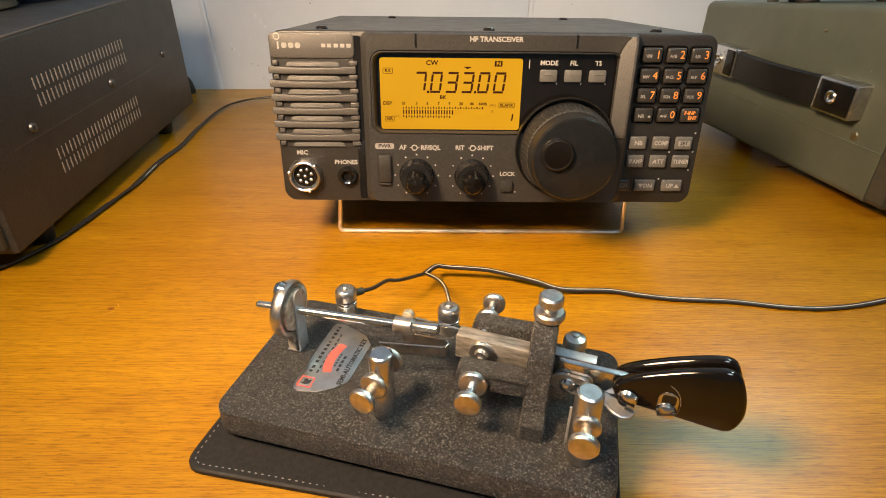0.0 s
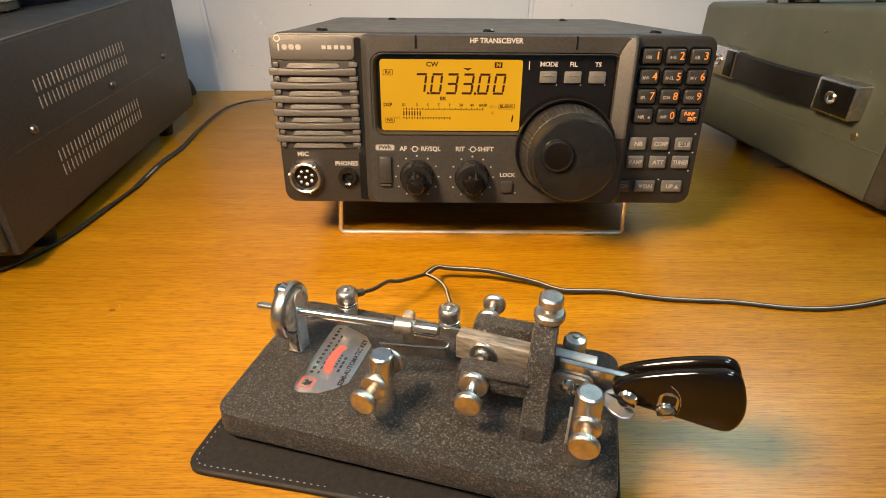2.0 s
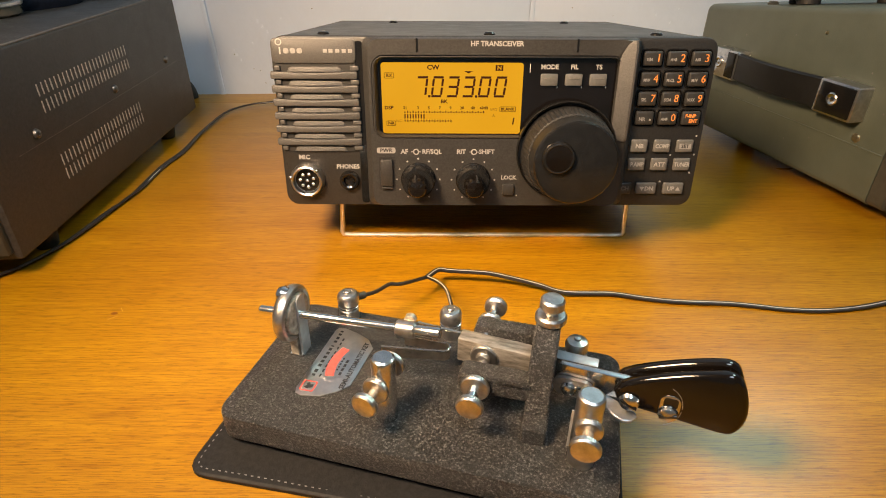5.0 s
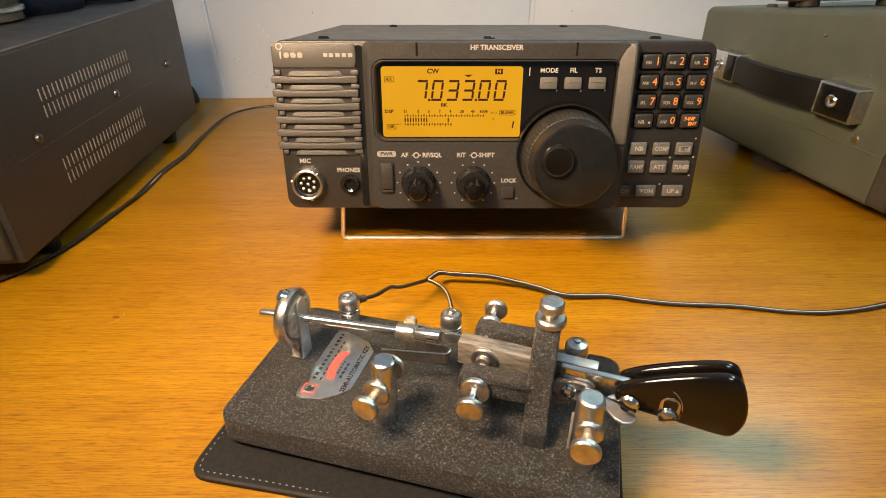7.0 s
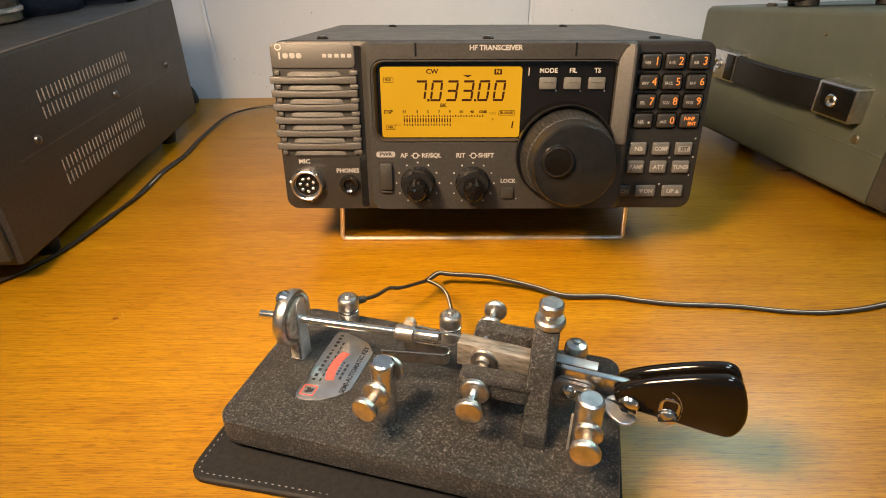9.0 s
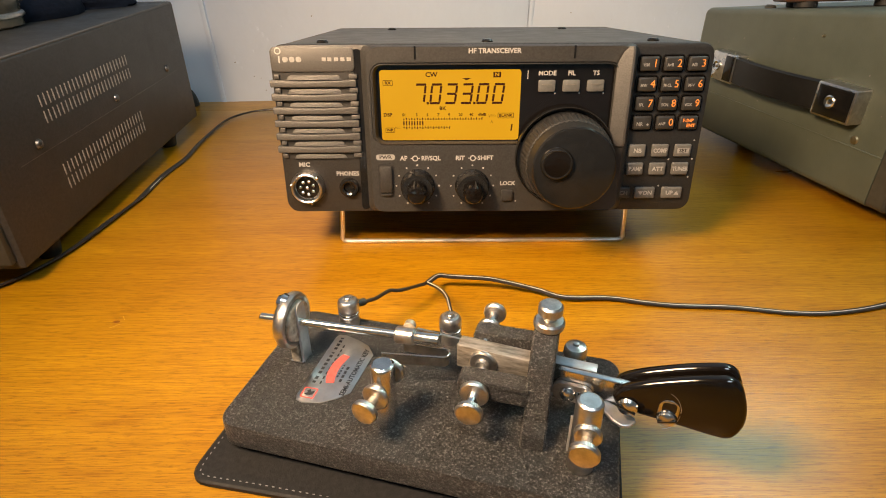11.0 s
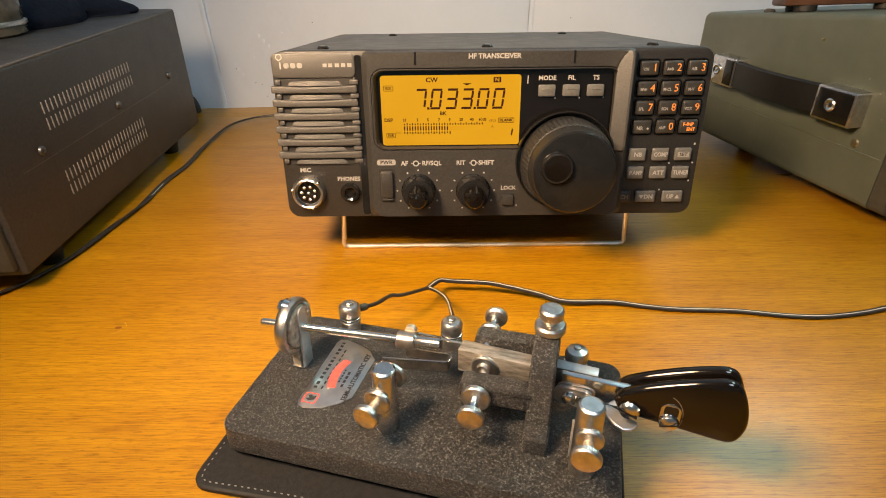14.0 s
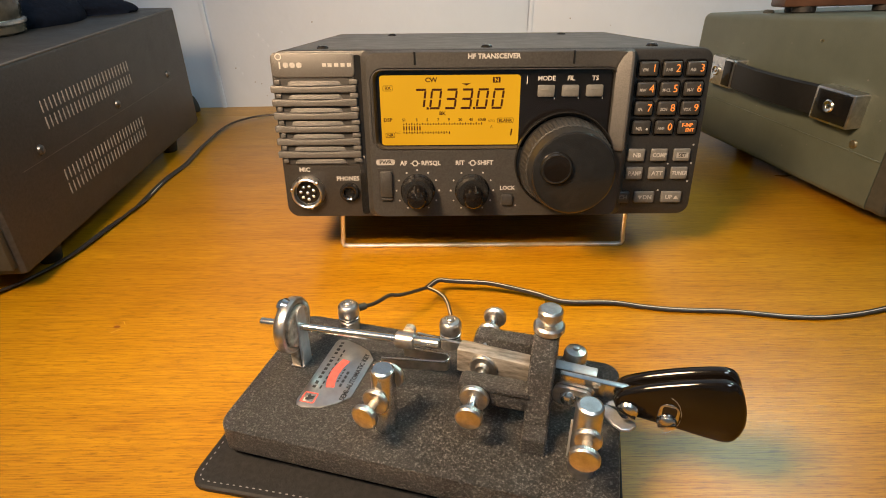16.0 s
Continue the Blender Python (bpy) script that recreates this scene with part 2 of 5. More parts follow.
def box(x0, x1, y0, y1, z0, z1, r=0.0, seg=2):
    bm = bmesh.new()
    bmesh.ops.create_cube(bm, size=1, matrix=Matrix.Translation(((x0 + x1) / 2, (y0 + y1) / 2, (z0 + z1) / 2)) @ Matrix.Diagonal((x1 - x0, y1 - y0, z1 - z0, 1)))
    if r:
        bmesh.ops.bevel(bm, geom=list(bm.edges), offset=r, segments=seg, affect="EDGES", profile=0.5)
    return bm


def round_rect(x0, x1, z0, z1, r, k=5):
    """Counter-clockwise outline of a rounded rectangle."""
    out = []
    for cx, cz, a in ((x1 - r, z1 - r, 0), (x0 + r, z1 - r, 90), (x0 + r, z0 + r, 180), (x1 - r, z0 + r, 270)):
        for i in range(k + 1):
            w = radians(a + 90 * i / k)
            out.append((cx + r * math.cos(w), cz + r * math.sin(w)))
    return out


def lofted(loops, close=True, cap0=True, cap1=True):
    """Skins a row of loops of equal length; each loop is a list of 3D points."""
    bm = bmesh.new()
    rows = [[bm.verts.new(p) for p in lp] for lp in loops]
    n = len(rows[0])
    for a, b in zip(rows, rows[1:]):
        for i in range(n if close else n - 1):
            j = (i + 1) % n
            bm.faces.new((a[i], a[j], b[j], b[i]))
    if cap0:
        bm.faces.new(rows[0])
    if cap1:
        bm.faces.new(rows[-1][::-1])
    return bm


def slab(outline, y0, y1, r=0.0, axis="y"):
    """A plate with the outline (x, z), from y0 back to y1, its front edge rounded by r."""
    def put(pts, d):
        return [(x, d, z) if axis == "y" else (x, z, d) for x, z in pts]
    if not r:
        return lofted([put(outline, y0), put(outline, y1)])
    s = 1 if y1 > y0 else -1
    small = shrink(outline, r)
    mid = shrink(outline, r * 0.3)
    return lofted([put(small, y0), put(mid, y0 + s * r * 0.3), put(outline, y0 + s * r), put(outline, y1)])


def shrink(pts, d):
    """An outline moved inwards by d."""
    n, out = len(pts), []
    area = sum(pts[i][0] * pts[(i + 1) % n][1] - pts[(i + 1) % n][0] * pts[i][1] for i in range(n))
    sg = 1 if area > 0 else -1
    for i in range(n):
        a, b, c = Vector(pts[i - 1]), Vector(pts[i]), Vector(pts[(i + 1) % n])
        e1, e2 = (b - a), (c - b)
        if e1.length < 1e-9 or e2.length < 1e-9:
            out.append(tuple(b)); continue
        e1.normalize(); e2.normalize()
        nn = Vector((-(e1.y + e2.y), e1.x + e2.x)) * sg
        nn = nn.normalized() if nn.length > 1e-6 else Vector((-e1.y, e1.x)) * sg
        out.append((b.x + nn.x * d, b.y + nn.y * d))
    return out


def lathe(profile, n=32, m=None, flutes=0, depth=0.0, span=None):
    """Turns (radius, height) pairs round z. Flutes notch the radii between the heights in span."""
    bm = bmesh.new()
    rows = []
    for r, h in profile:
        ring = []
        for i in range(n):
            rr = r
            if flutes and span[0] <= h <= span[1] and (i * flutes * 2 // n) % 2:
                rr = r - depth
            w = 2 * math.pi * i / n
            ring.append(bm.verts.new((max(rr, 1e-4) * math.cos(w), max(rr, 1e-4) * math.sin(w), h)))
        rows.append(ring)
    for a, b in zip(rows, rows[1:]):
        for i in range(n):
            j = (i + 1) % n
            bm.faces.new((a[i], a[j], b[j], b[i]))
    bm.faces.new(rows[0][::-1])
    bm.faces.new(rows[-1])
    if m is not None:
        bm.transform(m)
    return bm


TO_FRONT = Matrix.Rotation(radians(90), 4, "X")  # turns +z to -y
TO_BACK = Matrix.Rotation(radians(-90), 4, "X")
TO_SIDE = Matrix.Rotation(radians(90), 4, "Y")   # turns +z to +x


def smooth_path(pts, steps=8):
    """A Catmull-Rom path through the points."""
    p = [Vector(q) for q in pts]
    p = [p[0] * 2 - p[1]] + p + [p[-1] * 2 - p[-2]]
    out = []
    for i in range(1, len(p) - 2):
        for s in range(steps):
            t = s / steps
            a, b, c, d = p[i - 1:i + 3]
            out.append(0.5 * (2 * b + (c - a) * t + (2 * a - 5 * b + 4 * c - d) * t * t + (3 * b - a - 3 * c + d) * t ** 3))
    return out + [p[-2]]


def tube(path, r, n=8, up=Vector((0, 0, 1)), side=0.0, lift=0.0):
    """A round tube along the path, set off sideways by side."""
    path = [Vector(q) for q in path]
    loops = []
    for i, q in enumerate(path):
        d = (path[min(i + 1, len(path) - 1)] - path[max(i - 1, 0)]).normalized()
        s = d.cross(up)
        s = s.normalized() if s.length > 1e-4 else Vector((1, 0, 0))
        u = s.cross(d)
        c = q + s * side + u * lift
        loops.append([c + (s * math.cos(2 * math.pi * k / n) + u * math.sin(2 * math.pi * k / n)) * r for k in range(n)])
    return lofted(loops)


LETTER_MESHES = {}


def lettering(text, x, z, height, mat, parent, y=0.0, squeeze=1.0, bold=0.0, shear=0.0, m=None, name="lettering", label=""):
    """Writing centred on (x, z) of a front that faces -y."""
    key = (text, height, squeeze, bold, shear)
    if key not in LETTER_MESHES:
        cu = bpy.data.curves.new("lettering", "FONT")
        cu.body, cu.size, cu.align_x, cu.align_y = text, height * 1.42, "CENTER", "CENTER"
        cu.offset, cu.extrude, cu.shear, cu.resolution_u = 0.042 * height * (bold > 0), 0.04, shear, 2
        ob = new("lettering", cu)
        dg = bpy.context.evaluated_depsgraph_get()
        mesh = bpy.data.meshes.new_from_object(ob.evaluated_get(dg))
        bpy.data.objects.remove(ob)
        mesh.transform(Matrix.Scale(0.001, 4) @ Matrix.Diagonal((squeeze, 1, 1, 1)))
        LETTER_MESHES[key] = mesh
    mesh = LETTER_MESHES[key].copy()
    mesh.materials.clear()
    ob = from_mesh(name, mesh, mat, parent, label, smooth=False)
    ob.matrix_basis = pose(x / 1000, y / 1000, z / 1000, 90) if m is None else m
    return ob


def bar(x, z, w, h, mat, parent, y, name="ink_bar", depth=0.06):
    return part(name, box(x - w / 2, x + w / 2, y - depth, y, z - h / 2, z + h / 2), mat, parent, smooth=False)


# ---- the room ----
def plain_wall(name, x0, x1, y0, y1, z0, z1, mat, label, category):
    ob = part(name, box(x0, x1, y0, y1, z0, z1), mat, smooth=False)
    return tagged(ob, label, category, kind="structure")


plain_wall("floor", -1700, 1800, -1900, 700, -790, -740, FLOOR_MAT, "brown floor under the desk", "floor")
plain_wall("ceiling", -1700, 1800, -1900, 700, 1700, 1750, CEIL_PAINT, "plain white ceiling", "ceiling")
plain_wall("wall_west", -1700, -1650, -1900, 700, -740, 1700, CEIL_PAINT, "plain off-white wall", "wall")
plain_wall("wall_east", 1750, 1800, -1900, 700, -740, 1700, CEIL_PAINT, "plain off-white wall", "wall")
plain_wall("wall_south", -1650, 1750, -1900, -1850, -740, 1700, CEIL_PAINT, "plain off-white wall", "wall")

# the wall behind the desk: painted boards with sunk upright joints
wall = thing("wall_north", pose(0, 0.368, 0, rz=2.55), "pale grey painted wall of upright boards behind the desk", "wall", kind="structure")
part("backing", box(-1640, 1740, 2.4, 60, -738, 1698), WALL_PAINT, wall, smooth=False)
for i in range(-4, 5):
    x = -283 + 354 * i
    part("board", box(x + 1.1, x + 352.9, 0, 2.3, -738, 1698, 1.0), WALL_PAINT, wall)
for x, lean in ((-283, 2.1), (71, -1.2)):
    part("cover_strip", box(-2.6, 2.6, -1.4, 1.0, -740, 1640, 0.6), WALL_PAINT, wall, "narrow painted strip over a board joint", m=mm(x, 0, 0) @ Matrix.Rotation(radians(-lean), 4, "Y"))
rnd = random.Random(4)
for x, z, s in ((-226.7, 73.6, 5.0), (-222, 68, 3.0), (-231, 79, 3.4), (-260, 43.6, 4.2), (-256, 38, 2.6), (-262, 49, 2.2), (-240, 56, 2.4), (-205, 82, 2.2), (-190, 70, 2.0), (-116, 92, 2.6), (196, 96, 2.2), (214, 84, 3.0), (239, 91, 2.4), (232, 76, 2.8)):
    bl = lathe([(s * 0.75, 0.0), (s * 0.6, 0.05), (s * 0.34, 0.10), (0.1, 0.12)], 14, mm(x, 0.05, z, 90, 0, 0) @ Matrix.Diagonal((rnd.uniform(0.55, 0.9), rnd.uniform(0.7, 1.3), 1, 1)) @ Matrix.Rotation(rnd.uniform(0, 3), 4, "Z"))
    for v in bl.verts:
        v.co += Vector((rnd.uniform(-0.25, 0.25), 0, rnd.uniform(-0.25, 0.25))) * s * 0.4
    part("paint_blister", bl, WALL_PAINT, wall)
for x, z, s in ((-243, 28, 1.6), (-232, 12, 1.4), (-222, 30, 2.2), (-236, 26, 1.3), (-262, 44, 1.8), (-170, 92, 1.8), (-140, 70, 1.4), (118, 92, 1.6), (150, 64, 1.8), (141, 58, 2.6), (176, 70, 1.5), (165, 84, 1.8)):
    part("paint_chip", lathe([(s * 0.6, 0), (s * 0.45, 0.25)], 7, mm(x, 0, z, 90, 0, rnd.uniform(0, 90)) @ Matrix.Diagonal((1, 0.7, 1, 1))), CHIP, wall)

# ---- the desk ----
desk = thing("desk", pose(0, 0, 0), "varnished orange oak desk with fine straight grain", "desk")
part("desktop", box(-900, 900, -330, 318, -30, 0, 1.5), OAK, desk)
part("rear_strip", box(-900, 900, 318.5, 412, -30, -0.6), OAK, desk)
part("knot_mark", lathe([(1.9, 0), (1.2, 0.06)], 12, mm(-199.2, -66.8, 0.02) @ Matrix.Diagonal((1.0, 0.6, 1, 1))), KNOT, desk, "small dark knot in the wood")
for x, y, l, w in ((-198.2, -70.5, 5, 40), (-196.8, -63.5, 4, -55), (-168, 66, 34, 52), (182, -120, 7, -60), (60, 70, 12, 30)):
    part("scratch", box(-l / 2, l / 2, -0.14, 0.14, 0.01, 0.05), SCRATCH, desk, m=mm(x, y, 0, 0, 0, w), smooth=False)
part("side_panel", box(-890, -860, -310, 300, -739, -30.5, 1), OAK, desk)
part("side_panel", box(860, 890, -310, 300, -739, -30.5, 1), OAK, desk)


# ---- the radio ----
radio = thing("transceiver", pose(0, 0, 0.0302, rx=-6.37), "black shortwave transceiver with lit amber display, on a wire bail", "radio")

part("case", slab(round_rect(-118.5, 118.5, 1.5, 94.6, 4.5), 6, 207, 0), COVER, radio, "charcoal painted metal case")
for x, y in ((-94.9, 20.3), (-1.5, 20.3), (92.5, 20.3), (-67, 168.4), (70, 168.4)):
    s = part("screw", lathe([(3.3, 94.3), (3.3, 95.3), (2.6, 96.1), (0.9, 96.3)], 16, mm(x, y, 0)), GLOSS_BLACK, radio, "black crosshead screw")
    part("screw_recess", box(-1.3, 1.3, -0.3, 0.3, 95.9, 96.42), NICKEL, s, m=mm(x, y, 0, 0, 0, 35))
panel = part("front_panel", slab(round_rect(-120, 120, 0.3, 95, 7), -0.2, 9, 1.4), PLASTIC, radio, "grained black plastic front panel")

# raised middle of the front with the window opening
A = round_rect(-71.2, 78.5, 1.0, 94.6, 4)
B = round_rect(-69.8, 76.0, 1.3, 94.4, 6)
C1 = round_rect(-67.8, 72.6, 1.8, 93.8, 6)
D1 = round_rect(-66.4, 69.6, 41.2, 86.0, 7)
E1 = round_rect(-64.6, 68.2, 41.9, 85.2, 6)
F1 = round_rect(-63.0, 66.6, 42.9, 84.3, 4)


def finer(lp, n=20):
    """The same loop with each side cut into n pieces."""
    return [(a[0] + (b[0] - a[0]) * i / n, a[1] + (b[1] - a[1]) * i / n) for a, b in zip(lp, lp[1:] + lp[:1]) for i in range(n)]


def ridge(x, z, most):
    """Depth of the slanting ridge beside the keypad, rising to its top."""
    return most * min(1, max(0, (x - 66.5) / 4)) * (0.25 + 0.75 * z / 94)


B = [(x + 0.6 if x > 40 else x, z) for x, z in B]
C1 = [(x + 1.8 if x > 40 else x, z) for x, z in C1]
mid = lofted([[(x, d - ridge(x, z, most), z) for x, z in finer(lp)] for lp, d, most in ((A, -0.3, 0), (B, -2.2, 2.4), (C1, -4.2, 1.9), (D1, -4.2, 0), (E1, -3.0, 0))], cap0=False, cap1=False)
rim = lofted([[(x, d, z) for x, z in lp] for lp, d in ((shrink(D1, 0.6), -4.3), (shrink(D1, 1.0), -4.7), (E1, -4.4), (shrink(E1, 0.8), -2.2), (F1, -0.4))], cap0=False, cap1=False)
# the facet takes the paler plastic, so its lamp light is partly colour
part("ridge_facet", lofted([[(x - 0.5 * d, y + d, z) for x, y in ((66.6, -4.1), (67.4, -4.7), (73.4, -7.5), (74.6, -7.3), (76.0, -4.6))] for z, d in ((40.5, 0.9), (42.5, 0.2), (60, 0), (91.5, 0), (93.6, 0.8))]), PLASTIC_LIT, radio, "facet of the slanting ridge, lamp light put into its pale colour")
part("window_rim", rim, PLASTIC_HALF_LIT, radio, "glossy black rim round the display window")
part("middle_bezel", mid, PLASTIC_HALF_LIT, radio, "raised black bezel round the display window")
window = part("display_window", slab(round_rect(-63.0, 66.6, 42.9, 84.3, 4), -0.5, 0.2), DARK_WINDOW, radio, "glossy dark window")
for x, w in ((-41.7, 0.9), (43.3, 0.9)):
    part("top_notch", box(x - w / 2, x + w / 2, -4.6, -3.4, 87.6, 94.2), GLOSS_BLACK, radio)
lettering("HF TRANSCEIVER", 0.8, 91.6, 2.5, WHITE_INK, radio, -4.24, 1.02, 0.012)

# maker's mark and model plate: plain shapes only
part("logo_ring", lofted([[(x - 115.0, -0.28, z + 92.0) for x, z in [(1.8 * math.cos(a * 0.3927), 1.8 * math.sin(a * 0.3927)) for a in range(16)]], [(x - 115.0, -0.28, z + 92.0) for x, z in [(1.25 * math.cos(a * 0.3927), 1.25 * math.sin(a * 0.3927)) for a in range(16)]]], cap0=False, cap1=False), WHITE_INK, radio, "white maker's mark")
bar(-114.6, 87.6, 0.8, 3.6, WHITE_INK, radio, -0.22)
for x in (-111.4, -107.8, -104.2):
    part("logo_shape", slab(round_rect(x - 1.45, x + 1.45, 86.2, 89.0, 1.1, 3), -0.30, -0.2), GREY_INK, radio)
for x in (-90.6, -87.6, -84.0, -80.6, -77.2):
    bar(x, 87.6, 2.2, 1.9, GREY_INK, radio, -0.22)

# shade of the groove laid on the panel as a black strip
part("groove_shade", slab(round_rect(-75.2, -70.6, 2.0, 92.6, 2.0), -0.45, 0.4), GLOSS_BLACK, radio, "black strip for the shade in the groove beside the bezel")
# loudspeaker slats
part("logo_plate", slab(round_rect(-119.6, -74.4, 81.0, 94.0, 3.0), -1.3, 0, 0.8), PLASTIC_LIT, radio)
for ob in list(radio.children):
    if ob.name.startswith(("ink_bar", "logo_ring", "logo_shape")):
        ob.location.y = -0.0012
part("grille_well", box(-117.5, -75.5, -0.5, 0, 33.0, 80.5), RUBBER, radio)
for i in range(7):
    z = 77.1 - 7.25 * i
    if i < 6:
        part("slat", slab([(-120.4, z - 3.9), (-74.5 + 0.1 * i, z - 3.9), (-74.0 + 0.1 * i, z - 3.2), (-74.0 + 0.1 * i, z - 0.4)] + [(-74.6 - 4.57 * k, z - 0.75 * math.sin(math.pi * k / 10)) for k in range(11)] + [(-120.9, z - 0.4), (-120.9, z - 3.2)], -2.6, 0, 0.5), PLASTIC_LIT, radio)
    part("slat_end", box(-77.8, -73.2, -1.9, 0, z + 0.4, z + 2.9, 0.5), PLASTIC_LIT, radio)
    part("slat_end", box(-118.5, -115.5, -1.9, 0, z + 0.4, z + 2.9, 0.5), PLASTIC_LIT, radio)
    part("slot_ridge", slab([(-112, z - 0.3), (-82, z - 0.3), (-83.2, z + 1.7), (-84.6, z + 2.3), (-109.4, z + 2.3), (-110.8, z + 1.7)], -1.5, 0, 0.35), PLASTIC_LIT, radio)

# sockets
mic = part("microphone_socket", lathe([(9.9, -1), (9.9, 1.5), (8.9, 4.8), (8.2, 5.3), (7.6, 4.9), (7.3, 1.2), (0.1, 1.0)], 40, mm(-106.4, 0, 16.2) @ TO_FRONT), STEEL_POST, radio, "chromed round microphone socket")
part("socket_insert", lathe([(6.9, 1.1), (6.9, 1.7), (0.1, 1.7)], 24, mm(-106.4, 0, 16.2) @ TO_FRONT), GLOSS_BLACK, mic)
for i in range(8):
    w = radians(51.4 * i + 20)
    x, z = (3.9 * math.cos(w), 3.9 * math.sin(w)) if i < 7 else (0, 0)
    part("contact_pin", lathe([(1.0, 1.6), (1.0, 3.0), (0.5, 3.5), (0.1, 3.6)], 10, mm(-106.4 + x, 0, 16.2 + z) @ TO_FRONT), CHROME, mic)
for a in (45, 165, 285):
    part("key_nub", lathe([(0.9, 1.0), (0.9, 5.2), (0.4, 5.6), (0.1, 5.7)], 10, mm(-106.4 + 8.9 * math.cos(radians(a)), 0, 16.2 + 8.9 * math.sin(radians(a))) @ TO_FRONT), CHROME, mic)
jack = part("headphone_socket", lathe([(5.8, -1), (5.8, 2.0), (5.2, 2.9), (4.2, 3.0), (3.3, 2.4), (3.0, 0.4), (0.1, 0.2)], 32, mm(-82.0, 0, 15.9) @ TO_FRONT), GLOSS_BLACK, radio, "black headphone socket")
part("socket_contact", box(-80.6, -79.3, -1.6, -0.5, 15.6, 16.4), KNOB, jack)
lettering("MIC", -107.3, 29.4, 2.5, WHITE_INK, radio, -0.24, 1.05, 0.012)
lettering("PHONES", -82.6, 23.9, 2.5, WHITE_INK, radio, -0.24, 0.98, 0.012)

# power switch
part("switch_label", slab(round_rect(-65.0, -54.4, 32.9, 36.2, 1.2), -4.32, -4.2), GREY_INK, radio)
lettering("PWR", -59.7, 34.55, 2.0, PLASTIC, radio, -4.36, 1.15, 0.010)
part("switch_well", slab(round_rect(-64.2, -55.2, 11.4, 31.0, 0.8), -4.5, -4.1), RUBBER, radio)
part("power_switch", box(-63.2, -56.2, -6.6, -4.3, 14.0, 29.6, 0.9), PLASTIC_HALF_LIT, radio, "black rocker power switch")
part("switch_rib", box(-62.8, -56.6, -6.0, -4.4, 12.2, 13.4, 0.3), PLASTIC_HALF_LIT, radio)


# twin knobs
def twin_knob(x, z, turn):
    k = part("ring_knob", lathe([(10.0, 4.2), (10.0, 5.2), (9.4, 6.0), (9.0, 11.4), (8.4, 12.4), (5.6, 12.6)], 72, mm(x, 0, z) @ TO_FRONT, 18, 0.45, (5.9, 11.1)), KNOB, radio, "black fluted ring knob")
    part("pointer", box(-0.9, 0.9, -12.4, -5.2, 5.6, 9.9, 0.4), KNOB, k, m=mm(x, 0, z, 0, turn, 0))
    c = part("centre_knob", lathe([(5.7, 11.5), (5.5, 19.0), (5.2, 22.0), (4.3, 23.2), (0.1, 23.5)], 60, mm(x, 0, z) @ TO_FRONT, 10, 0.5, (11.4, 19.0)), PAD_BLACK, radio, "glossy black fluted centre knob")
    part("pointer_groove", box(-0.35, 0.35, -23.6, -14.0, 4.2, 5.7), RUBBER, c, m=mm(x, 0, z, 0, turn, 0))
    for i in range(11):
        w = radians(240 - 30 * i)
        part("scale_dot", lathe([(0.55, 4.15), (0.5, 4.3)], 10, mm(x + 12.4 * math.cos(w), 0, z + 12.2 * math.sin(w)) @ TO_FRONT), WHITE_INK, radio)


twin_knob(-41.7, 17.6, -14)
twin_knob(-10.1, 17.4, 14)
for l, r in (("AF", "RF/SQL"), ("RIT", "SHIFT")):
    xl, cx, xr = (-49.4, -42.8, -33.8) if l == "AF" else (-17.2, -9.9, -2.7)
    lettering(l, xl, 33.8, 2.5, WHITE_INK, radio, -4.24, 1.0, 0.012)
    lettering(r, xr, 33.8, 2.5, WHITE_INK, radio, -4.24, 1.0, 0.012)
    bar(cx, 33.8, 5.4, 0.4, WHITE_INK, radio, -4.22)
    part("ring_mark", lathe([(1.75, 4.2), (1.75, 4.32), (1.2, 4.36), (0.1, 4.3)], 16, mm(cx, 0, 33.8) @ TO_FRONT), WHITE_INK, radio)
    part("ring_mark", lathe([(1.1, 4.3), (1.1, 4.40), (0.1, 4.41)], 16, mm(cx, 0, 33.8) @ TO_FRONT), PLASTIC, radio)
lettering("LOCK", 10.4, 18.7, 2.3, WHITE_INK, radio, -4.24, 1.0, 0.012)
part("lock_button", box(6.9, 13.5, -6.2, -3.8, 8.6, 15.0, 0.7), KEYTOP, radio, "grey square lock button")
bar(15.5, 8.0, 0.8, 0.8, WHITE_INK, radio, -4.22)

# tuning dial
dial = part("tuning_dial", lathe([(25.0, 3.6), (25.0, 8.0), (24.9, 10), (23.6, 22.5), (22.9, 25.5), (22.5, 29.6), (21.8, 31.2), (20.4, 31.8), (0.1, 31.8)], 180, mm(41.9, 0, 34.6) @ TO_FRONT, 60, 0.5, (9.9, 22.6)), DIAL, radio, "large black tuning dial with a ribbed grip")
part("dial_ring", lathe([(28.0, 3.0), (28.0, 6.2), (27.5, 6.9), (26.9, 6.4), (26.6, 3.0)], 90, mm(41.9, 0, 34.6) @ TO_FRONT), KNOB, dial, "satin black guard ring")
part("face_ring", lathe([(22.0, 30.4), (22.2, 30.9), (21.4, 31.8), (20.4, 32.0)], 90, mm(41.9, 0, 34.6) @ TO_FRONT), KNOB, dial)
part("rubber_band", lathe([(25.1, 9.6), (25.5, 10.0), (24.2, 22.2), (23.5, 22.6)], 240, mm(41.9, 0, 34.6) @ TO_FRONT, 60, 0.45, (9.9, 22.3)), RUBBER, dial)
FR = mm(32.3, -5.5, 37.9) @ TO_FRONT
dim = part("finger_rest", lathe([(8.8, 26.0), (8.7, 26.9), (8.5, 27.9), (8.0, 28.8), (7.4, 29.1), (6.9, 29.0), (6.6, 28.4), (6.4, 26.2), (0.1, 26.2)], 48, FR), KNOB, dial, "glossy black finger dimple")
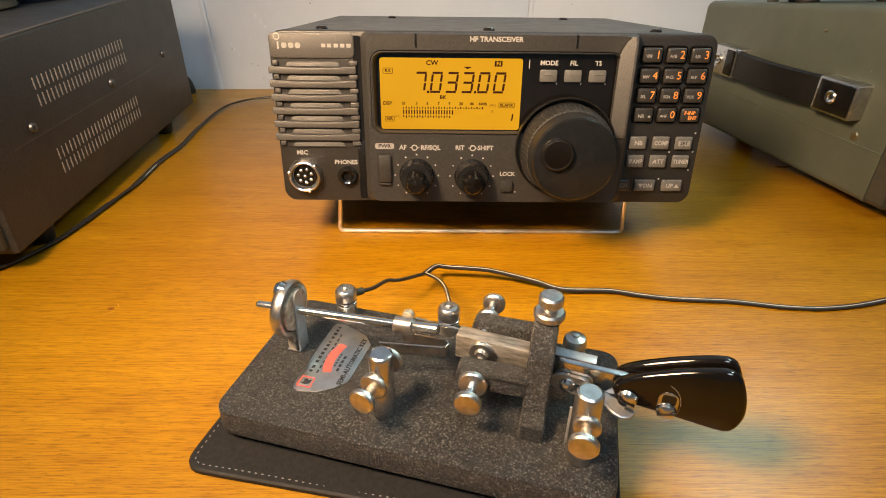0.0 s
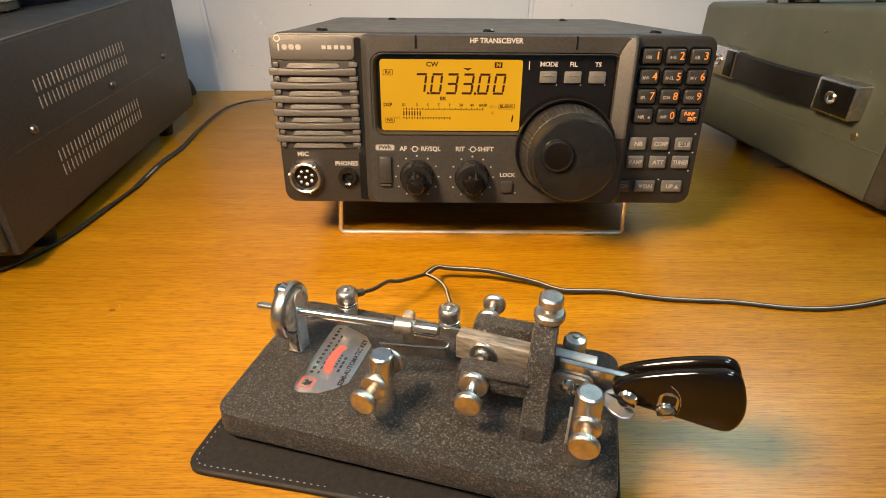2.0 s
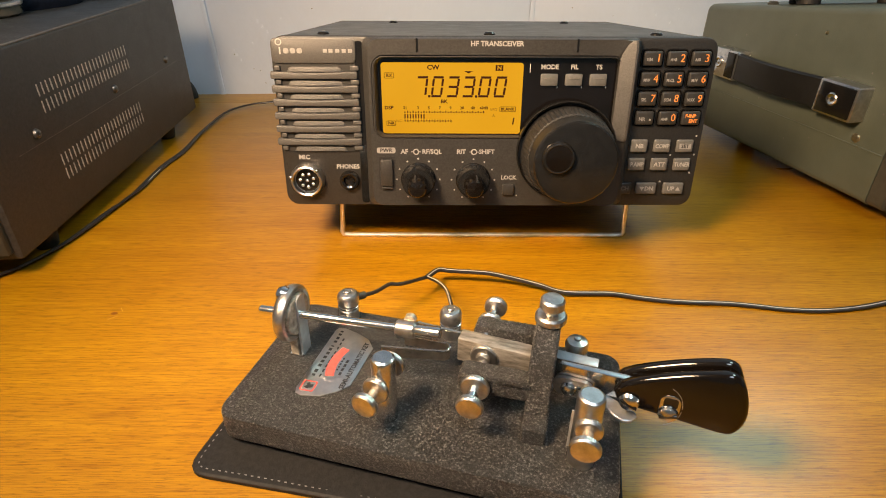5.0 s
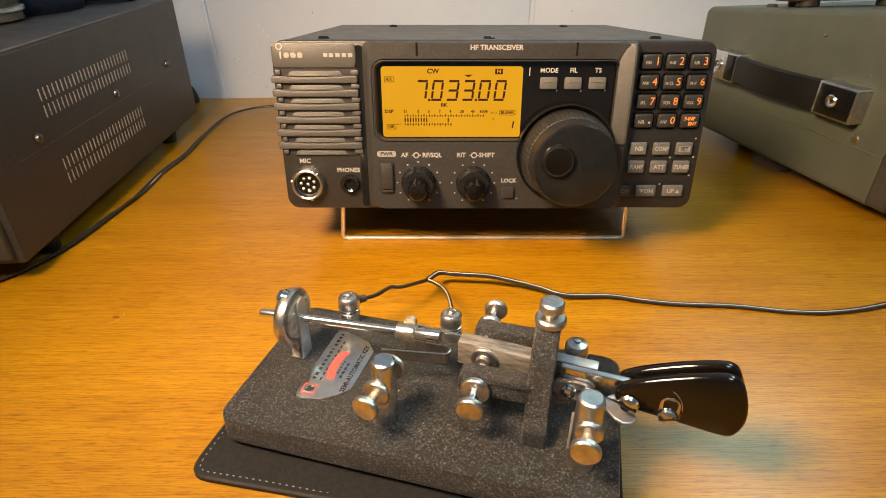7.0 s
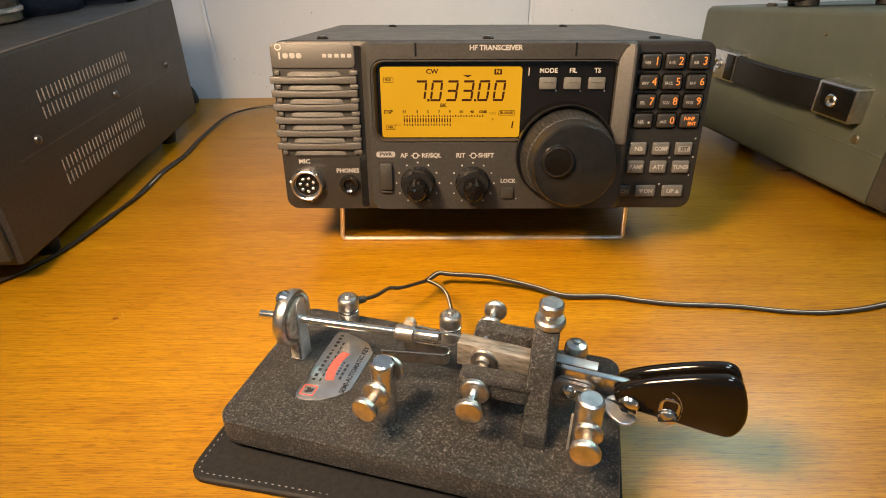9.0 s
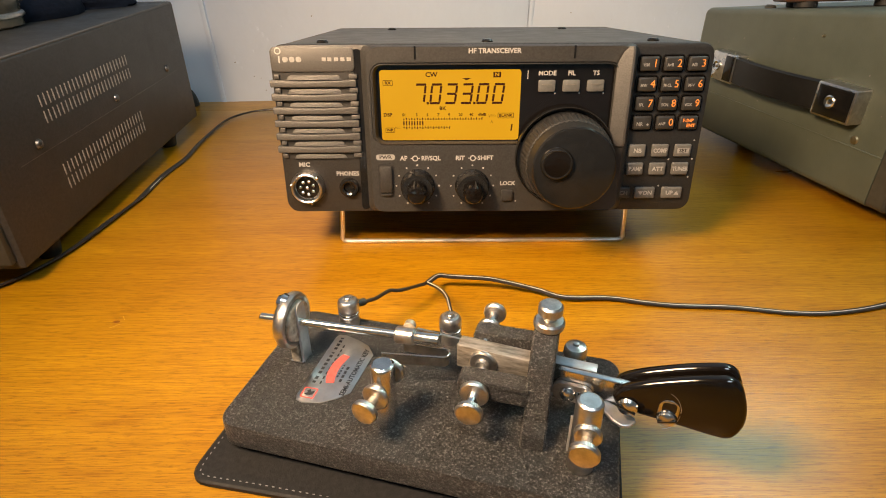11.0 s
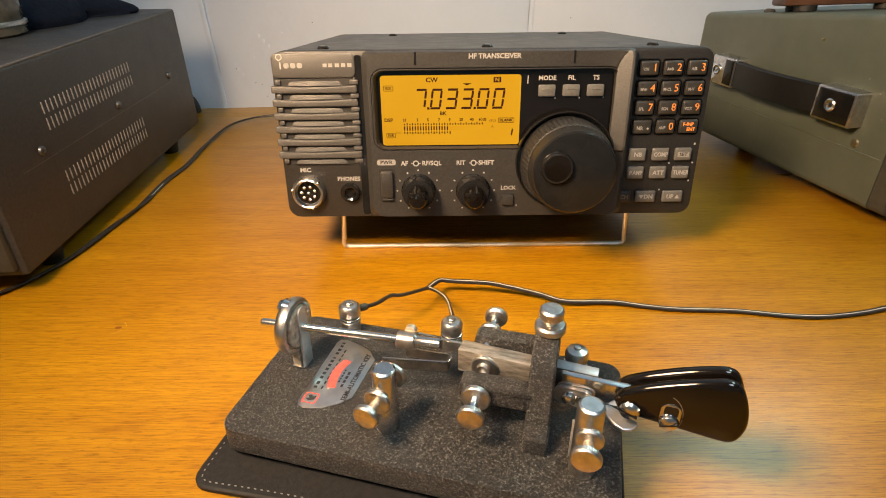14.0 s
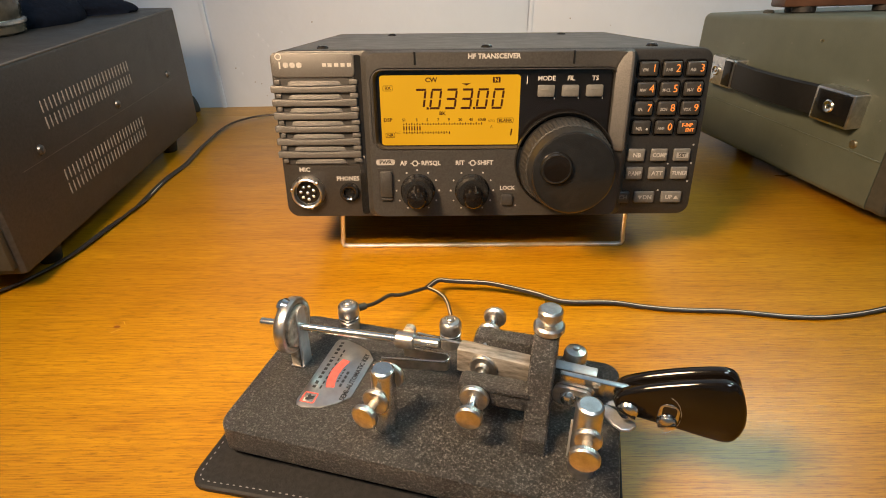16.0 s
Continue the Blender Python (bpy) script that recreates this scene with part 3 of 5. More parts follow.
part("finger_dish", lathe([(6.8, 28.9), (6.3, 28.3), (5.6, 27.75), (4.6, 27.25), (3.4, 26.95), (2.0, 26.6), (1.0, 26.47), (0.1, 26.44)], 48, FR), PAD_BLACK, dim)

# the three buttons in the window
for x, s in ((30.0, "MODE"), (43.3, "FIL"), (56.6, "TS")):
    lettering(s, x + 0.1, 79.6, 2.4, WHITE_INK, window, -0.56, 1.0, 0.02)
    b = part("window_button", box(x - 4.7, x + 4.7, -2.4, -0.4, 69.9, 76.3, 0.9), KEYTOP_LIGHT, radio, "grey rectangular button")
    part("button_ridge", box(x - 2.8, x + 2.8, -2.75, -2.2, 73.7, 74.2, 0.15), DIM_INK, b)
    bar(x + 4.9, 69.1, 0.6, 1.0, WHITE_INK, window, -0.52)
bar(19.5, 79.0, 0.5, 4.4, WHITE_INK, window, -0.52)

# keypad
for r, (z, row) in enumerate(((84.3, ("V/M 1", "A=B 2", "A/B 3")), (73.6, ("MW 4", "M-CL 5", "M-V 6")), (63.2, ("SPL 7", "SCN 8", "VOX 9")), (52.7, ("NR .", "ANF 0", "F-INP ENT")))):
    for c, text in enumerate(row):
        x = 84.8 + 12.95 * c
        lip = round_rect(x - 6.3, x + 6.3, z - 5.0, z + 5.0, 2.2, 4)
        part("key_well", lofted([[(px, d, pz) for px, pz in lp] for lp, d in ((lip, -0.2), (shrink(lip, 0.25), -0.8), (shrink(lip, 0.5), -0.8), (shrink(lip, 1.0), -0.25))], cap0=False), GLOSS_BLACK, radio)
        k = part("keypad_key", box(x - 5.1, x + 5.1, -2.6, -0.2, z - 3.8, z + 3.8, 1.1, 3), KEYTOP, radio, "dark grey keypad key")
        a, b = text.split(" ")
        if b == "ENT":
            lettering(a, x - 0.6, z + 1.3, 1.9, ORANGE_INK, k, -2.66, 0.95, 0.02)
            lettering(b, x + 1.2, z - 1.5, 1.9, ORANGE_INK, k, -2.66, 0.95, 0.02)
        elif b == ".":
            lettering(a, x - 1.6, z - 0.6, 1.9, GREY_INK, k, -2.66, 0.95, 0.01)
            part("dot_mark", lathe([(0.65, 2.55), (0.6, 2.7)], 10, mm(x + 2.9, 0, z - 0.8) @ TO_FRONT), WHITE_INK, k)
        else:
            lettering(a, x - 2.1, z - 0.5, 1.6, GREY_INK, k, -2.66, 0.85, 0.005)
            lettering(b, x + 2.8, z + 0.2, 4.1, ORANGE_INK, k, -2.66, 0.95)
for z, row in ((36.9, ("NB", "COMP", "SET")), (26.2, ("P.AMP", "ATT", "TUNER"))):
    for c, text in enumerate(row):
        x = 84.2 + 13.0 * c
        k = part("function_key", box(x - 4.8, x + 4.8, -2.4, -0.2, z - 3.7, z + 3.7, 1.0, 3), KEYTOP_LIGHT, radio, "grey function key")
        if text == "SET":
            bar(x, z, 6.6, 3.0, GREY_INK, k, -2.44, "set_plate")
            lettering(text, x, z, 2.0, KEYTOP, k, -2.56, 1.0, 0.012)
        else:
            lettering(text, x, z, 2.4, WHITE_INK, k, -2.46, 0.82 if len(text) > 3 else 1.0, 0.012)
for x, w, text in ((79.2, 3.9, "CH"), (91.8, 6.0, "DN"), (107.7, 6.0, "UP")):
    k = part("function_key", box(x - w, x + w, -2.4, -0.2, 8.2, 15.2, 1.0, 3), KEYTOP if text == "CH" else KEYTOP_LIGHT, radio, "grey function key")
    dx = {"CH": 0, "DN": 1.6, "UP": -1.6}[text]
    lettering(text, x + dx, 11.7, 2.4, DIM_INK if text == "CH" else WHITE_INK, k, -2.46, 1.0, 0.012)
    if text != "CH":
        s = -1 if text == "DN" else 1
        tx = x - 2.6 if text == "DN" else x + 2.6
        part("arrow_mark", slab([(tx - 1.4, 11.7 - s * 1.1), (tx + 1.4, 11.7 - s * 1.1), (tx, 11.7 + s * 1.2)], -2.5, -2.4), WHITE_INK, k, smooth=False)

for x, z in ((116.6, 42.4), (117.0, 31.6), (116.4, 20.8), (103.5, 31.4), (100.0, 15.4)):
    part("marker_dot", lathe([(0.55, 0.2), (0.5, 0.32)], 10, mm(x, 0, z) @ TO_FRONT), WHITE_INK, radio)
# wire bail and rear feet
bail = [(-89.5, 13, 3), (-90.2, 15, -4), (-91.8, 18.3, -21), (-92.4, 18.9, -24.4), (-91.4, 19.2, -26.4), (-88.6, 19.4, -26.95), (0, 19.4, -26.95), (86.0, 19.4, -26.95), (88.6, 19.2, -26.4), (89.5, 18.9, -24.4), (88.9, 18.3, -21), (87.4, 15, -4), (86.8, 13, 3)]
part("wire_bail", tube(bail, 1.5, 10, Vector((0.0, 1, 0.2))), STEEL_WIRE, radio, "bent plated steel wire stand")
for x in (-96, 96):
    part("rear_foot", lathe([(7, -8.9), (7.6, -8.2), (8, 2)], 20, mm(x, 186, 0)), RUBBER, radio)

# ---- the display ----
lcd = part("display", slab(round_rect(-61.4, 15.9, 43.5, 81.8, 1.6), -0.62, -0.3), LCD, radio, "glowing amber liquid crystal display")
Y = -0.66


def seg_bar(pts, parent=lcd, mat=LCD_INK, y=Y, name="segment"):
    return part(name, slab(pts, y, y + 0.03), mat, parent, smooth=False)


def digit(cx, which):
    w, h, t, z0 = 6.2, 11.2, 1.2, 63.5
    sh = 0.13
    cut = 0.35
    segs = {"a": (cut, h - t, w - cut, h), "d": (cut, 0, w - cut, t), "g": (cut + 0.3, h / 2 - t / 2, w - cut - 0.3, h / 2 + t / 2),
            "f": (0, h / 2 + cut, t, h - t - cut * 0.4), "b": (w - t, h / 2 + cut, w, h - t - cut * 0.4), "e": (0, t + cut * 0.4, t, h / 2 - cut), "c": (w - t, t + cut * 0.4, w, h / 2 - cut)}
    for s in which:
        x0, zb, x1, zt = segs[s]
        seg_bar([(cx - w / 2 + x + sh * (z - h / 2), z0 + z) for x, z in ((x0, zb), (x1, zb), (x1, zt), (x0, zt))])


for i, which in enumerate(("abc", "abcdef", "abcdg", "abcdg", "abcdef", "abcdef")):
    digit(-39.3 + 8.62 * i, which)
for x in (-35.2, -9.4):
    seg_bar([(x - 0.65, 63.4), (x + 0.65, 63.4), (x + 0.65, 64.7), (x - 0.65, 64.7)])
seg_bar([(-16.3, 77.4), (-11.3, 77.4), (-13.8, 76.2)])
lettering("CW", -33.1, 79.2, 2.4, LCD_INK, lcd, Y, 1.1, 0.02)
bar(2.8, 79.1, 4.2, 2.9, LCD_INK, lcd, Y + 0.03, "segment", 0.04)
lettering("N", 2.8, 79.1, 1.9, LCD, lcd, Y - 0.03, 1.15, 0.01)
lettering("BK", -27.0, 61.2, 1.9, LCD_INK, lcd, Y, 1.1, 0.02)
lettering("DSP", -59.2 + 1.6, 57.7, 1.9, LCD_INK, lcd, Y, 1.05, 0.02)


def framed(text, x, z, w, h, size, squeeze=1.0):
    o, n = round_rect(x - w / 2, x + w / 2, z - h / 2, z + h / 2, 0.5, 2), round_rect(x - w / 2 + 0.25, x + w / 2 - 0.25, z - h / 2 + 0.25, z + h / 2 - 0.25, 0.35, 2)
    part("segment", lofted([[(a, Y, b) for a, b in o], [(a, Y, b) for a, b in n]], cap0=False, cap1=False), LCD_INK, lcd, smooth=False)
    lettering(text, x, z, size, LCD_INK, lcd, Y, squeeze, 0.02)


framed("RX", -57.0, 75.0, 5.4, 3.0, 1.6, 1.1)
framed("NR", -56.6, 49.2, 5.2, 2.8, 1.6, 1.1)
framed("BLANK", 8.3, 57.1, 9.0, 2.9, 1.6, 1.05)
lettering("VFO", 0.6, 56.8, 1.5, LCD_FAINT, lcd, Y, 1.0)
lettering("A", 0.6, 53.6, 1.5, LCD_FAINT, lcd, Y)
lettering("ALC", -52.4, 50.6, 1.2, LCD_FAINT, lcd, Y, 1.0)
for x, s in ((-48.6, "S1"), (-41.5, "3"), (-35.5, "5"), (-29.4, "7"), (-23.4, "9"), (-17.0, "20"), (-11.0, "40"), (-4.9, "60dB")):
    lettering(s, x, 57.7, 1.5, LCD_INK, lcd, Y, 1.0, 0.02)
for z0, z1 in ((48.6, 51.2), (50.0, 52.4)):
    seg_bar([(11.1 + 0.12 * (z0 - 48), z0), (11.9 + 0.12 * (z0 - 48), z0), (11.9 + 0.12 * (z1 - 48), z1), (11.1 + 0.12 * (z1 - 48), z1)])
PITCH = 1.51
for i in range(30):
    x = -48.8 + PITCH * i
    t = 0.9 if i % 2 else 0.5
    seg_bar([(x - 0.32, 54.9), (x + 0.32, 54.9), (x + 0.32, 55.2 + t), (x - 0.32, 55.2 + t)])
    if i < 18:
        seg_bar([(x - 0.32, 50.7 - t), (x + 0.32, 50.7 - t), (x + 0.32, 51.2), (x - 0.32, 51.2)])
    if i < 19:
        seg_bar([(x - 0.36, 51.9), (x + 0.36, 51.9), (x + 0.36, 54.3), (x - 0.36, 54.3)], name="meter_segment")

# the signal meter: an amber shutter bares more or fewer segments, and one segment rides alone at the peak
shutter = part("meter_shutter", box(-48.8 - PITCH / 2, -48.8 + PITCH * 12, -0.86, -0.80, 51.75, 54.5), LCD, lcd, "amber shutter of the signal meter", smooth=False)
peak = part("peak_segment", box(-48.8 - 0.36, -48.8 + 0.36, -0.96, -0.92, 51.9, 54.3), LCD_INK, lcd, smooth=False)


def bared(n):
    return pose(n * PITCH / 1000, 0, 0)

# ---- the telegraph key and its mat ----
KEY = pose(-0.0331, -0.1351, 0, rz=-15.3)


def leather_mat():
    mat = thing("leather_mat", KEY, "black leather mat with grey stitching lying under the key", "mat")
    out = []
    corners = [(-79.8, 33), (-79.6, -53.5), (78, -41.5), (76, 33)]
    n = len(corners)
    for i in range(n):
        a, b, c = Vector(corners[i - 1]), Vector(corners[i]), Vector(corners[(i + 1) % n])
        r = 9.0
        p, q = b + (a - b).normalized() * r, b + (c - b).normalized() * r
        for k in range(6):
            t = k / 5
            out.append(tuple(p * (1 - t) ** 2 + b * 2 * t * (1 - t) + q * t * t))
    wav = lofted([[(x, y, z + 0.35 * math.sin(x * 0.09) * math.sin(y * 0.11 + 1)) for x, y in lp] for lp, z in ((out, 0.35), (out, 2.0), (shrink(out, 0.9), 2.6), (shrink(out, 6), 2.5))])
    part("hide", wav, LEATHER, mat, "black grained leather")
    line = shrink(out, 2.6)
    pts = []
    for i in range(len(line)):
        a, b = Vector(line[i]), Vector(line[(i + 1) % len(line)])
        pts.append((a, b))
    carry, stitches = 0.0, []
    for a, b in pts:
        L = (b - a).length
        d = carry
        while d < L:
            p = a + (b - a) * (d / L)
            if p.y < -10 or p.x < -60:
                stitches.append((p, (b - a).normalized()))
            d += 2.6
        carry = d - L
    mesh = None
    for p, d in stitches[:230]:
        if mesh is None:
            ob = part("stitch", box(-0.48, 0.48, -0.2, 0.2, -0.12, 0.22, 0.1, 1), THREAD, mat)
            mesh = ob.data
        else:
            ob = from_mesh("stitch", mesh, THREAD, mat)
        z = 2.58 + 0.35 * math.sin(p.x * 0.09) * math.sin(p.y * 0.11 + 1)
        ob.matrix_basis = Matrix.Translation(Vector((p.x, p.y, z)) * 0.001) @ Matrix.Rotation(math.atan2(d.y, d.x), 4, "Z")
    return mat


leather_mat()

key = thing("telegraph_key", KEY, "semi-automatic telegraph key, black crackle base with chromed fittings", "telegraph key")
base_out = round_rect(-74.3, 74.3, -37.5, 37.5, 7.0, 6)
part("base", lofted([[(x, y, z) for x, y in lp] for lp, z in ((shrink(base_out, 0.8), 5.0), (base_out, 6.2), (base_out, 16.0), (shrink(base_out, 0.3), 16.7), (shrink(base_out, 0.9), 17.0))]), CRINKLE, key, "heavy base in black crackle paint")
for x in (-62, 62):
    for y in (-27, 27):
        part("foot", lathe([(6, 2.7), (6.5, 3.2), (6.5, 5.2)], 20, mm(x, y, 0)), RUBBER, key)

# maker's plate
plate_out = [(-50.6, -17.0), (-49.6, -19.2), (-47.0, -20.0), (-39.6, -18.6), (-34.0, -14.6), (-30.2, -10.2), (-29.6, 13.4), (-33.6, 18.4), (-39.4, 21.0), (-46.2, 23.0), (-49.6, 22.4), (-50.4, 20.4)]
plate = part("maker_plate", lofted([[(x, y, z) for x, y in lp] for lp, z in ((plate_out, 16.9), (plate_out, 17.35), (shrink(plate_out, 0.4), 17.5))]), PLATE, key, "silver maker's plate with red and black print")


def on_plate(text, x, y, h, squeeze=1.0):
    ob = lettering(text, 0, 0, h, BLACK_INK, plate, m=pose(x / 1000, y / 1000, 0.01756, 0, 0, 90), squeeze=squeeze, bold=0.02)
    return ob


on_plate("SEMI-AUTOMATIC KEY", -33.0, 1.4, 2.1, 0.95)
def flat_bar(x0, x1, y0, y1, mat, z=17.5):
    part("ink_bar", box(x0, x1, y0, y1, z - 0.02, z + 0.06), mat, plate, smooth=False)


for y0, y1 in ((-9.2, -7.6), (-7.0, -4.8), (-3.6, -1.6), (-1.0, 1.0), (1.6, 3.6), (4.2, 6.2), (6.8, 8.8), (9.4, 10.6), (12.2, 14.0), (14.6, 16.6), (17.2, 19.0), (19.5, 20.9)):
    flat_bar(-47.8, -46.4, y0 + 0.2, y1 - 0.2, BLACK_INK)
for i in range(9):
    flat_bar(-44.6, -43.9, -9.0 + 2.9 * i, -7.2 + 2.9 * i, BLACK_INK)
for i in range(4):
    flat_bar(-37.4, -36.3, -6 + 2.5 * i, -4.2 + 2.5 * i, BLACK_INK)
for i in range(5):
    flat_bar(-39.4, -38.6, -3.6 + 1.7 * i, -2.6 + 1.7 * i, BLACK_INK)
# red curved flash and the red square mark
arc = []
for i in range(9):
    w = radians(-30 + 60 * i / 8)
    arc.append((-29.6 - 14.6 * math.cos(w), 1.2 + 18.0 * math.sin(w)))
for i in range(8, -1, -1):
    w = radians(-30 + 60 * i / 8)
    arc.append((-29.6 - 10.6 * math.cos(w) * 1.0, 1.2 + 16.5 * math.sin(w)))
part("red_flash", slab(arc, 17.58, 17.48, axis="z"), RED_INK, plate, "red printed curved flash", smooth=False)
sq, sq2 = round_rect(-49.2, -43.2, -17.6, -11.8, 0.6, 2), round_rect(-48.6, -43.8, -17.0, -12.4, 0.4, 2)
part("red_square", lofted([[(x, y, 17.56) for x, y in sq], [(x, y, 17.56) for x, y in sq2]], cap0=False, cap1=False), RED_INK, plate, smooth=False)
part("dark_mark", slab([(-48.0, -15.6), (-46.4, -16.2), (-44.4, -15.2), (-44.2, -13.2), (-45.6, -13.8), (-46.4, -12.8), (-47.6, -13.6), (-46.8, -14.6)], 17.57, 17.5, axis="z"), BLACK_INK, plate, smooth=False)


def round_head(name, r, length, m, mat=NICKEL, neck=0.0, face=None):
    """A turned screw head or lock nut, milled on its rim, its axis along +z of m."""
    e = min(0.9, length * 0.25)
    pr = [(r - e, 0), (r, e), (r, length - e), (r - e * 0.8, length - 0.12), (r - e * 1.5, length), (0.1, length)]
    return part(name, lathe(pr, 96, m, 48, 0.09, (e * 0.5, length - e * 0.9)), mat, key)


def rod(name, r, length, m, mat=CHROME):
    return part(name, lathe([(r - 0.2, 0), (r, 0.3), (r, length - 0.3), (r - 0.3, length)], 24, m), mat, key)


# yoke: an arch over the lever, with two arms
outer = [(-20.0, 16.6), (-20.0, 23.6), (-19.2, 24.6), (-13.6, 24.9), (-13.0, 26.0), (-13.0, 46.0), (-11.8, 48.2), (-6.0, 53.0), (-2.0, 55.0), (10.0, 55.0), (14.0, 53.0), (19.8, 48.2), (21.0, 46.0), (21.0, 26.0), (21.6, 24.9), (27.2, 24.6), (28.0, 23.6), (28.0, 16.6)]
inner = [(-6.5, 16.6), (-6.5, 20), (-6.5, 23), (-6.5, 25), (-6.5, 27), (-6.5, 42), (-6.0, 44.5), (-3.0, 47.0), (0.0, 48.0), (8.0, 48.0), (11.0, 47.0), (14.0, 44.5), (14.5, 42), (14.5, 27), (14.5, 25), (14.5, 23), (14.5, 20), (14.5, 16.6)]
bm = bmesh.new()
rings = []
for x, d in ((39.3, 0.7), (40.0, 0.0), (47.5, 0.0), (48.2, 0.7)):
    o = [(y + (d if y < 4 else -d), z - (d if z > 20 else 0)) for y, z in outer]
    i = [(y - (d if y < 4 else -d) * 0.5, z) for y, z in inner]
    rings.append(([bm.verts.new((x, y, z)) for y, z in o], [bm.verts.new((x, y, z)) for y, z in i]))
for (o0, i0), (o1, i1) in zip(rings, rings[1:]):
    for k in range(len(outer) - 1):
        bm.faces.new((o0[k], o0[k + 1], o1[k + 1], o1[k]))
        bm.faces.new((i0[k + 1], i0[k], i1[k], i1[k + 1]))
for (o, i) in (rings[0], rings[-1]):
    for k in range(len(outer) - 1):
        bm.faces.new((o[k + 1], o[k], i[k], i[k + 1]))
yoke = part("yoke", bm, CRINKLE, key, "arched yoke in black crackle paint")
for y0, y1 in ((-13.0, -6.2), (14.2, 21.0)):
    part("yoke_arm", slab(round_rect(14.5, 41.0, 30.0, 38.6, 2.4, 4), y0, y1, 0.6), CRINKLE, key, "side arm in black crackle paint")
    if y0 < 0:
        part("arm_ledge", box(24, 40.5, y0 - 0.6, y0 + 3, 36.6, 38.9, 0.5), CRINKLE, key)

# pivot screw on the yoke
pv = mm(44.2, 3.4, 0)
round_head("pivot_lock_nut", 5.6, 3.8, pv @ mm(0, 0, 55.0))
rod("pivot_neck", 2.4, 6, pv @ mm(0, 0, 56.6), NICKEL)
round_head("pivot_head", 4.4, 4.6, pv @ mm(0, 0, 60.6), NICKEL)

# screws through the arms
fs = mm(21.2, 0, 33.6)
round_head("arm_lock_nut", 5.5, 2.6, fs @ mm(0, -13.0, 0) @ TO_FRONT)
rod("arm_screw", 2.2, 30, fs @ mm(0, 6.0, 0) @ TO_FRONT)
round_head("arm_screw_head", 5.0, 3.0, fs @ mm(0.2, -22.6, 0.3) @ TO_FRONT)
bs = mm(19.6, 0, 35.0)
rod("arm_screw", 2.2, 26, bs @ mm(0, 9.0, 0) @ TO_BACK)
round_head("arm_lock_nut", 5.0, 2.6, bs @ mm(0, 21.0, 0) @ TO_BACK)
round_head("arm_screw_head", 4.9, 3.0, bs @ mm(0.4, 31.5, 0.4) @ TO_BACK)

# lever: block, blades, rod and weight; it lies a little askew of the base
LEV = mm(10, 4, 0, 0, 0, -5.1) @ Matrix.Translation((-10, 0, 0))
part("lever_block", box(11.2, 40.5, -3.2, 3.2, 31.4, 42.0, 0.5), LEVER_BLOCK, key, "worn nickel lever block", m=LEV)
part("block_washer", lathe([(5.4, 0), (5.4, 1.0), (4.8, 1.5), (2.8, 1.6), (2.4, 3.2), (0.1, 3.3)], 32, LEV @ mm(22.0, -3.0, 36.4) @ TO_FRONT), NICKEL, key)
part("leaf_spring", box(-7.5, 12.5, 1.4, 2.4, 40.2, 40.6), NICKEL, key, m=LEV @ mm(0, 0.6, 0, 0, 0, -1.5))
part("rear_blade", box(47.0, 63.0, 1.0, 5.6, 34.6, 40.6, 0.3), ZINC, key, m=LEV)
part("front_lever", box(47.0, 82.0, -2.4, 0.5, 31.6, 40.9, 0.3), CHROME, key, m=LEV)
link_o = round_rect(48.6, 63.0, 28.6, 36.4, 3.6, 6)
link_i = round_rect(51.2, 60.4, 31.0, 34.0, 1.4, 6)
part("slotted_link", lofted([[(x, y, z) for x, z in lp] for lp, y in ((link_o, -2.6), (link_o, -4.3), (link_i, -4.3), (link_i, -2.6))], cap0=False, cap1=False), NICKEL, key, "slotted adjusting link", m=LEV)
part("link_screw", lathe([(3.0, 0), (3.0, 0.7), (2.4, 1.7), (1.2, 2.2), (0.1, 2.3)], 24, LEV @ mm(54.4, -4.3, 32.3) @ TO_FRONT), CHROME, key)
part("link_screw", lathe([(2.2, 0), (2.2, 0.8), (1.6, 1.4), (0.1, 1.6)], 20, LEV @ mm(60.8, -4.3, 33.0) @ TO_FRONT), CHROME, key)

RODM = mm(-36, 4.0, 38.2, 0, -2.7, 0)
part("pendulum_rod", lathe([(1.4, -39.5), (1.75, -39.0), (1.75, 36.0), (1.4, 36.6)], 24, RODM @ TO_SIDE), CHROME, key, "polished pendulum rod")
part("rod_sleeve", lathe([(2.5, 29), (2.7, 29.4), (2.7, 39.0), (2.4, 39.4)], 24, RODM @ TO_SIDE), CHROME, key)
part("rod_clamp", lathe([(3.0, 21.4), (3.5, 22.0), (3.5, 28.8), (3.1, 29.3)], 28, RODM @ TO_SIDE), NICKEL, key, "bright clamp collar")
part("clamp_screw", lathe([(2.4, 0), (2.4, 2.4), (1.8, 3.2), (0.1, 3.4)], 20, RODM @ mm(26, 2.6, 2.0) @ TO_BACK), BRASSY, key)
# hairpin contact spring
pin = [(-12.0, 1.2)] + [(5.0, 1.2)] + [(5.0 + 2.5 * math.cos(radians(a)), -1.3 + 2.5 * math.sin(radians(a))) for a in range(75, -91, -15)] + [(-18.5, -7.4)]
bm = bmesh.new()
prev = None
for x, y in pin:
    row = [bm.verts.new((x, y + 4.0, z)) for z in (30.0, 34.8)]
    if prev:
        bm.faces.new((prev[0], row[0], row[1], prev[1]))
    prev = row
bmesh.ops.solidify(bm, geom=list(bm.faces), thickness=0.9)
spring = part("hairpin_spring", bm, NICKEL, key, "bent flat contact spring")
part("bright_edge", tube([(x, y + 4.0, 34.9) for x, y in pin], 0.42, 8, Vector((0, 0.02, 1))), CHROME, spring, "polished top edge")

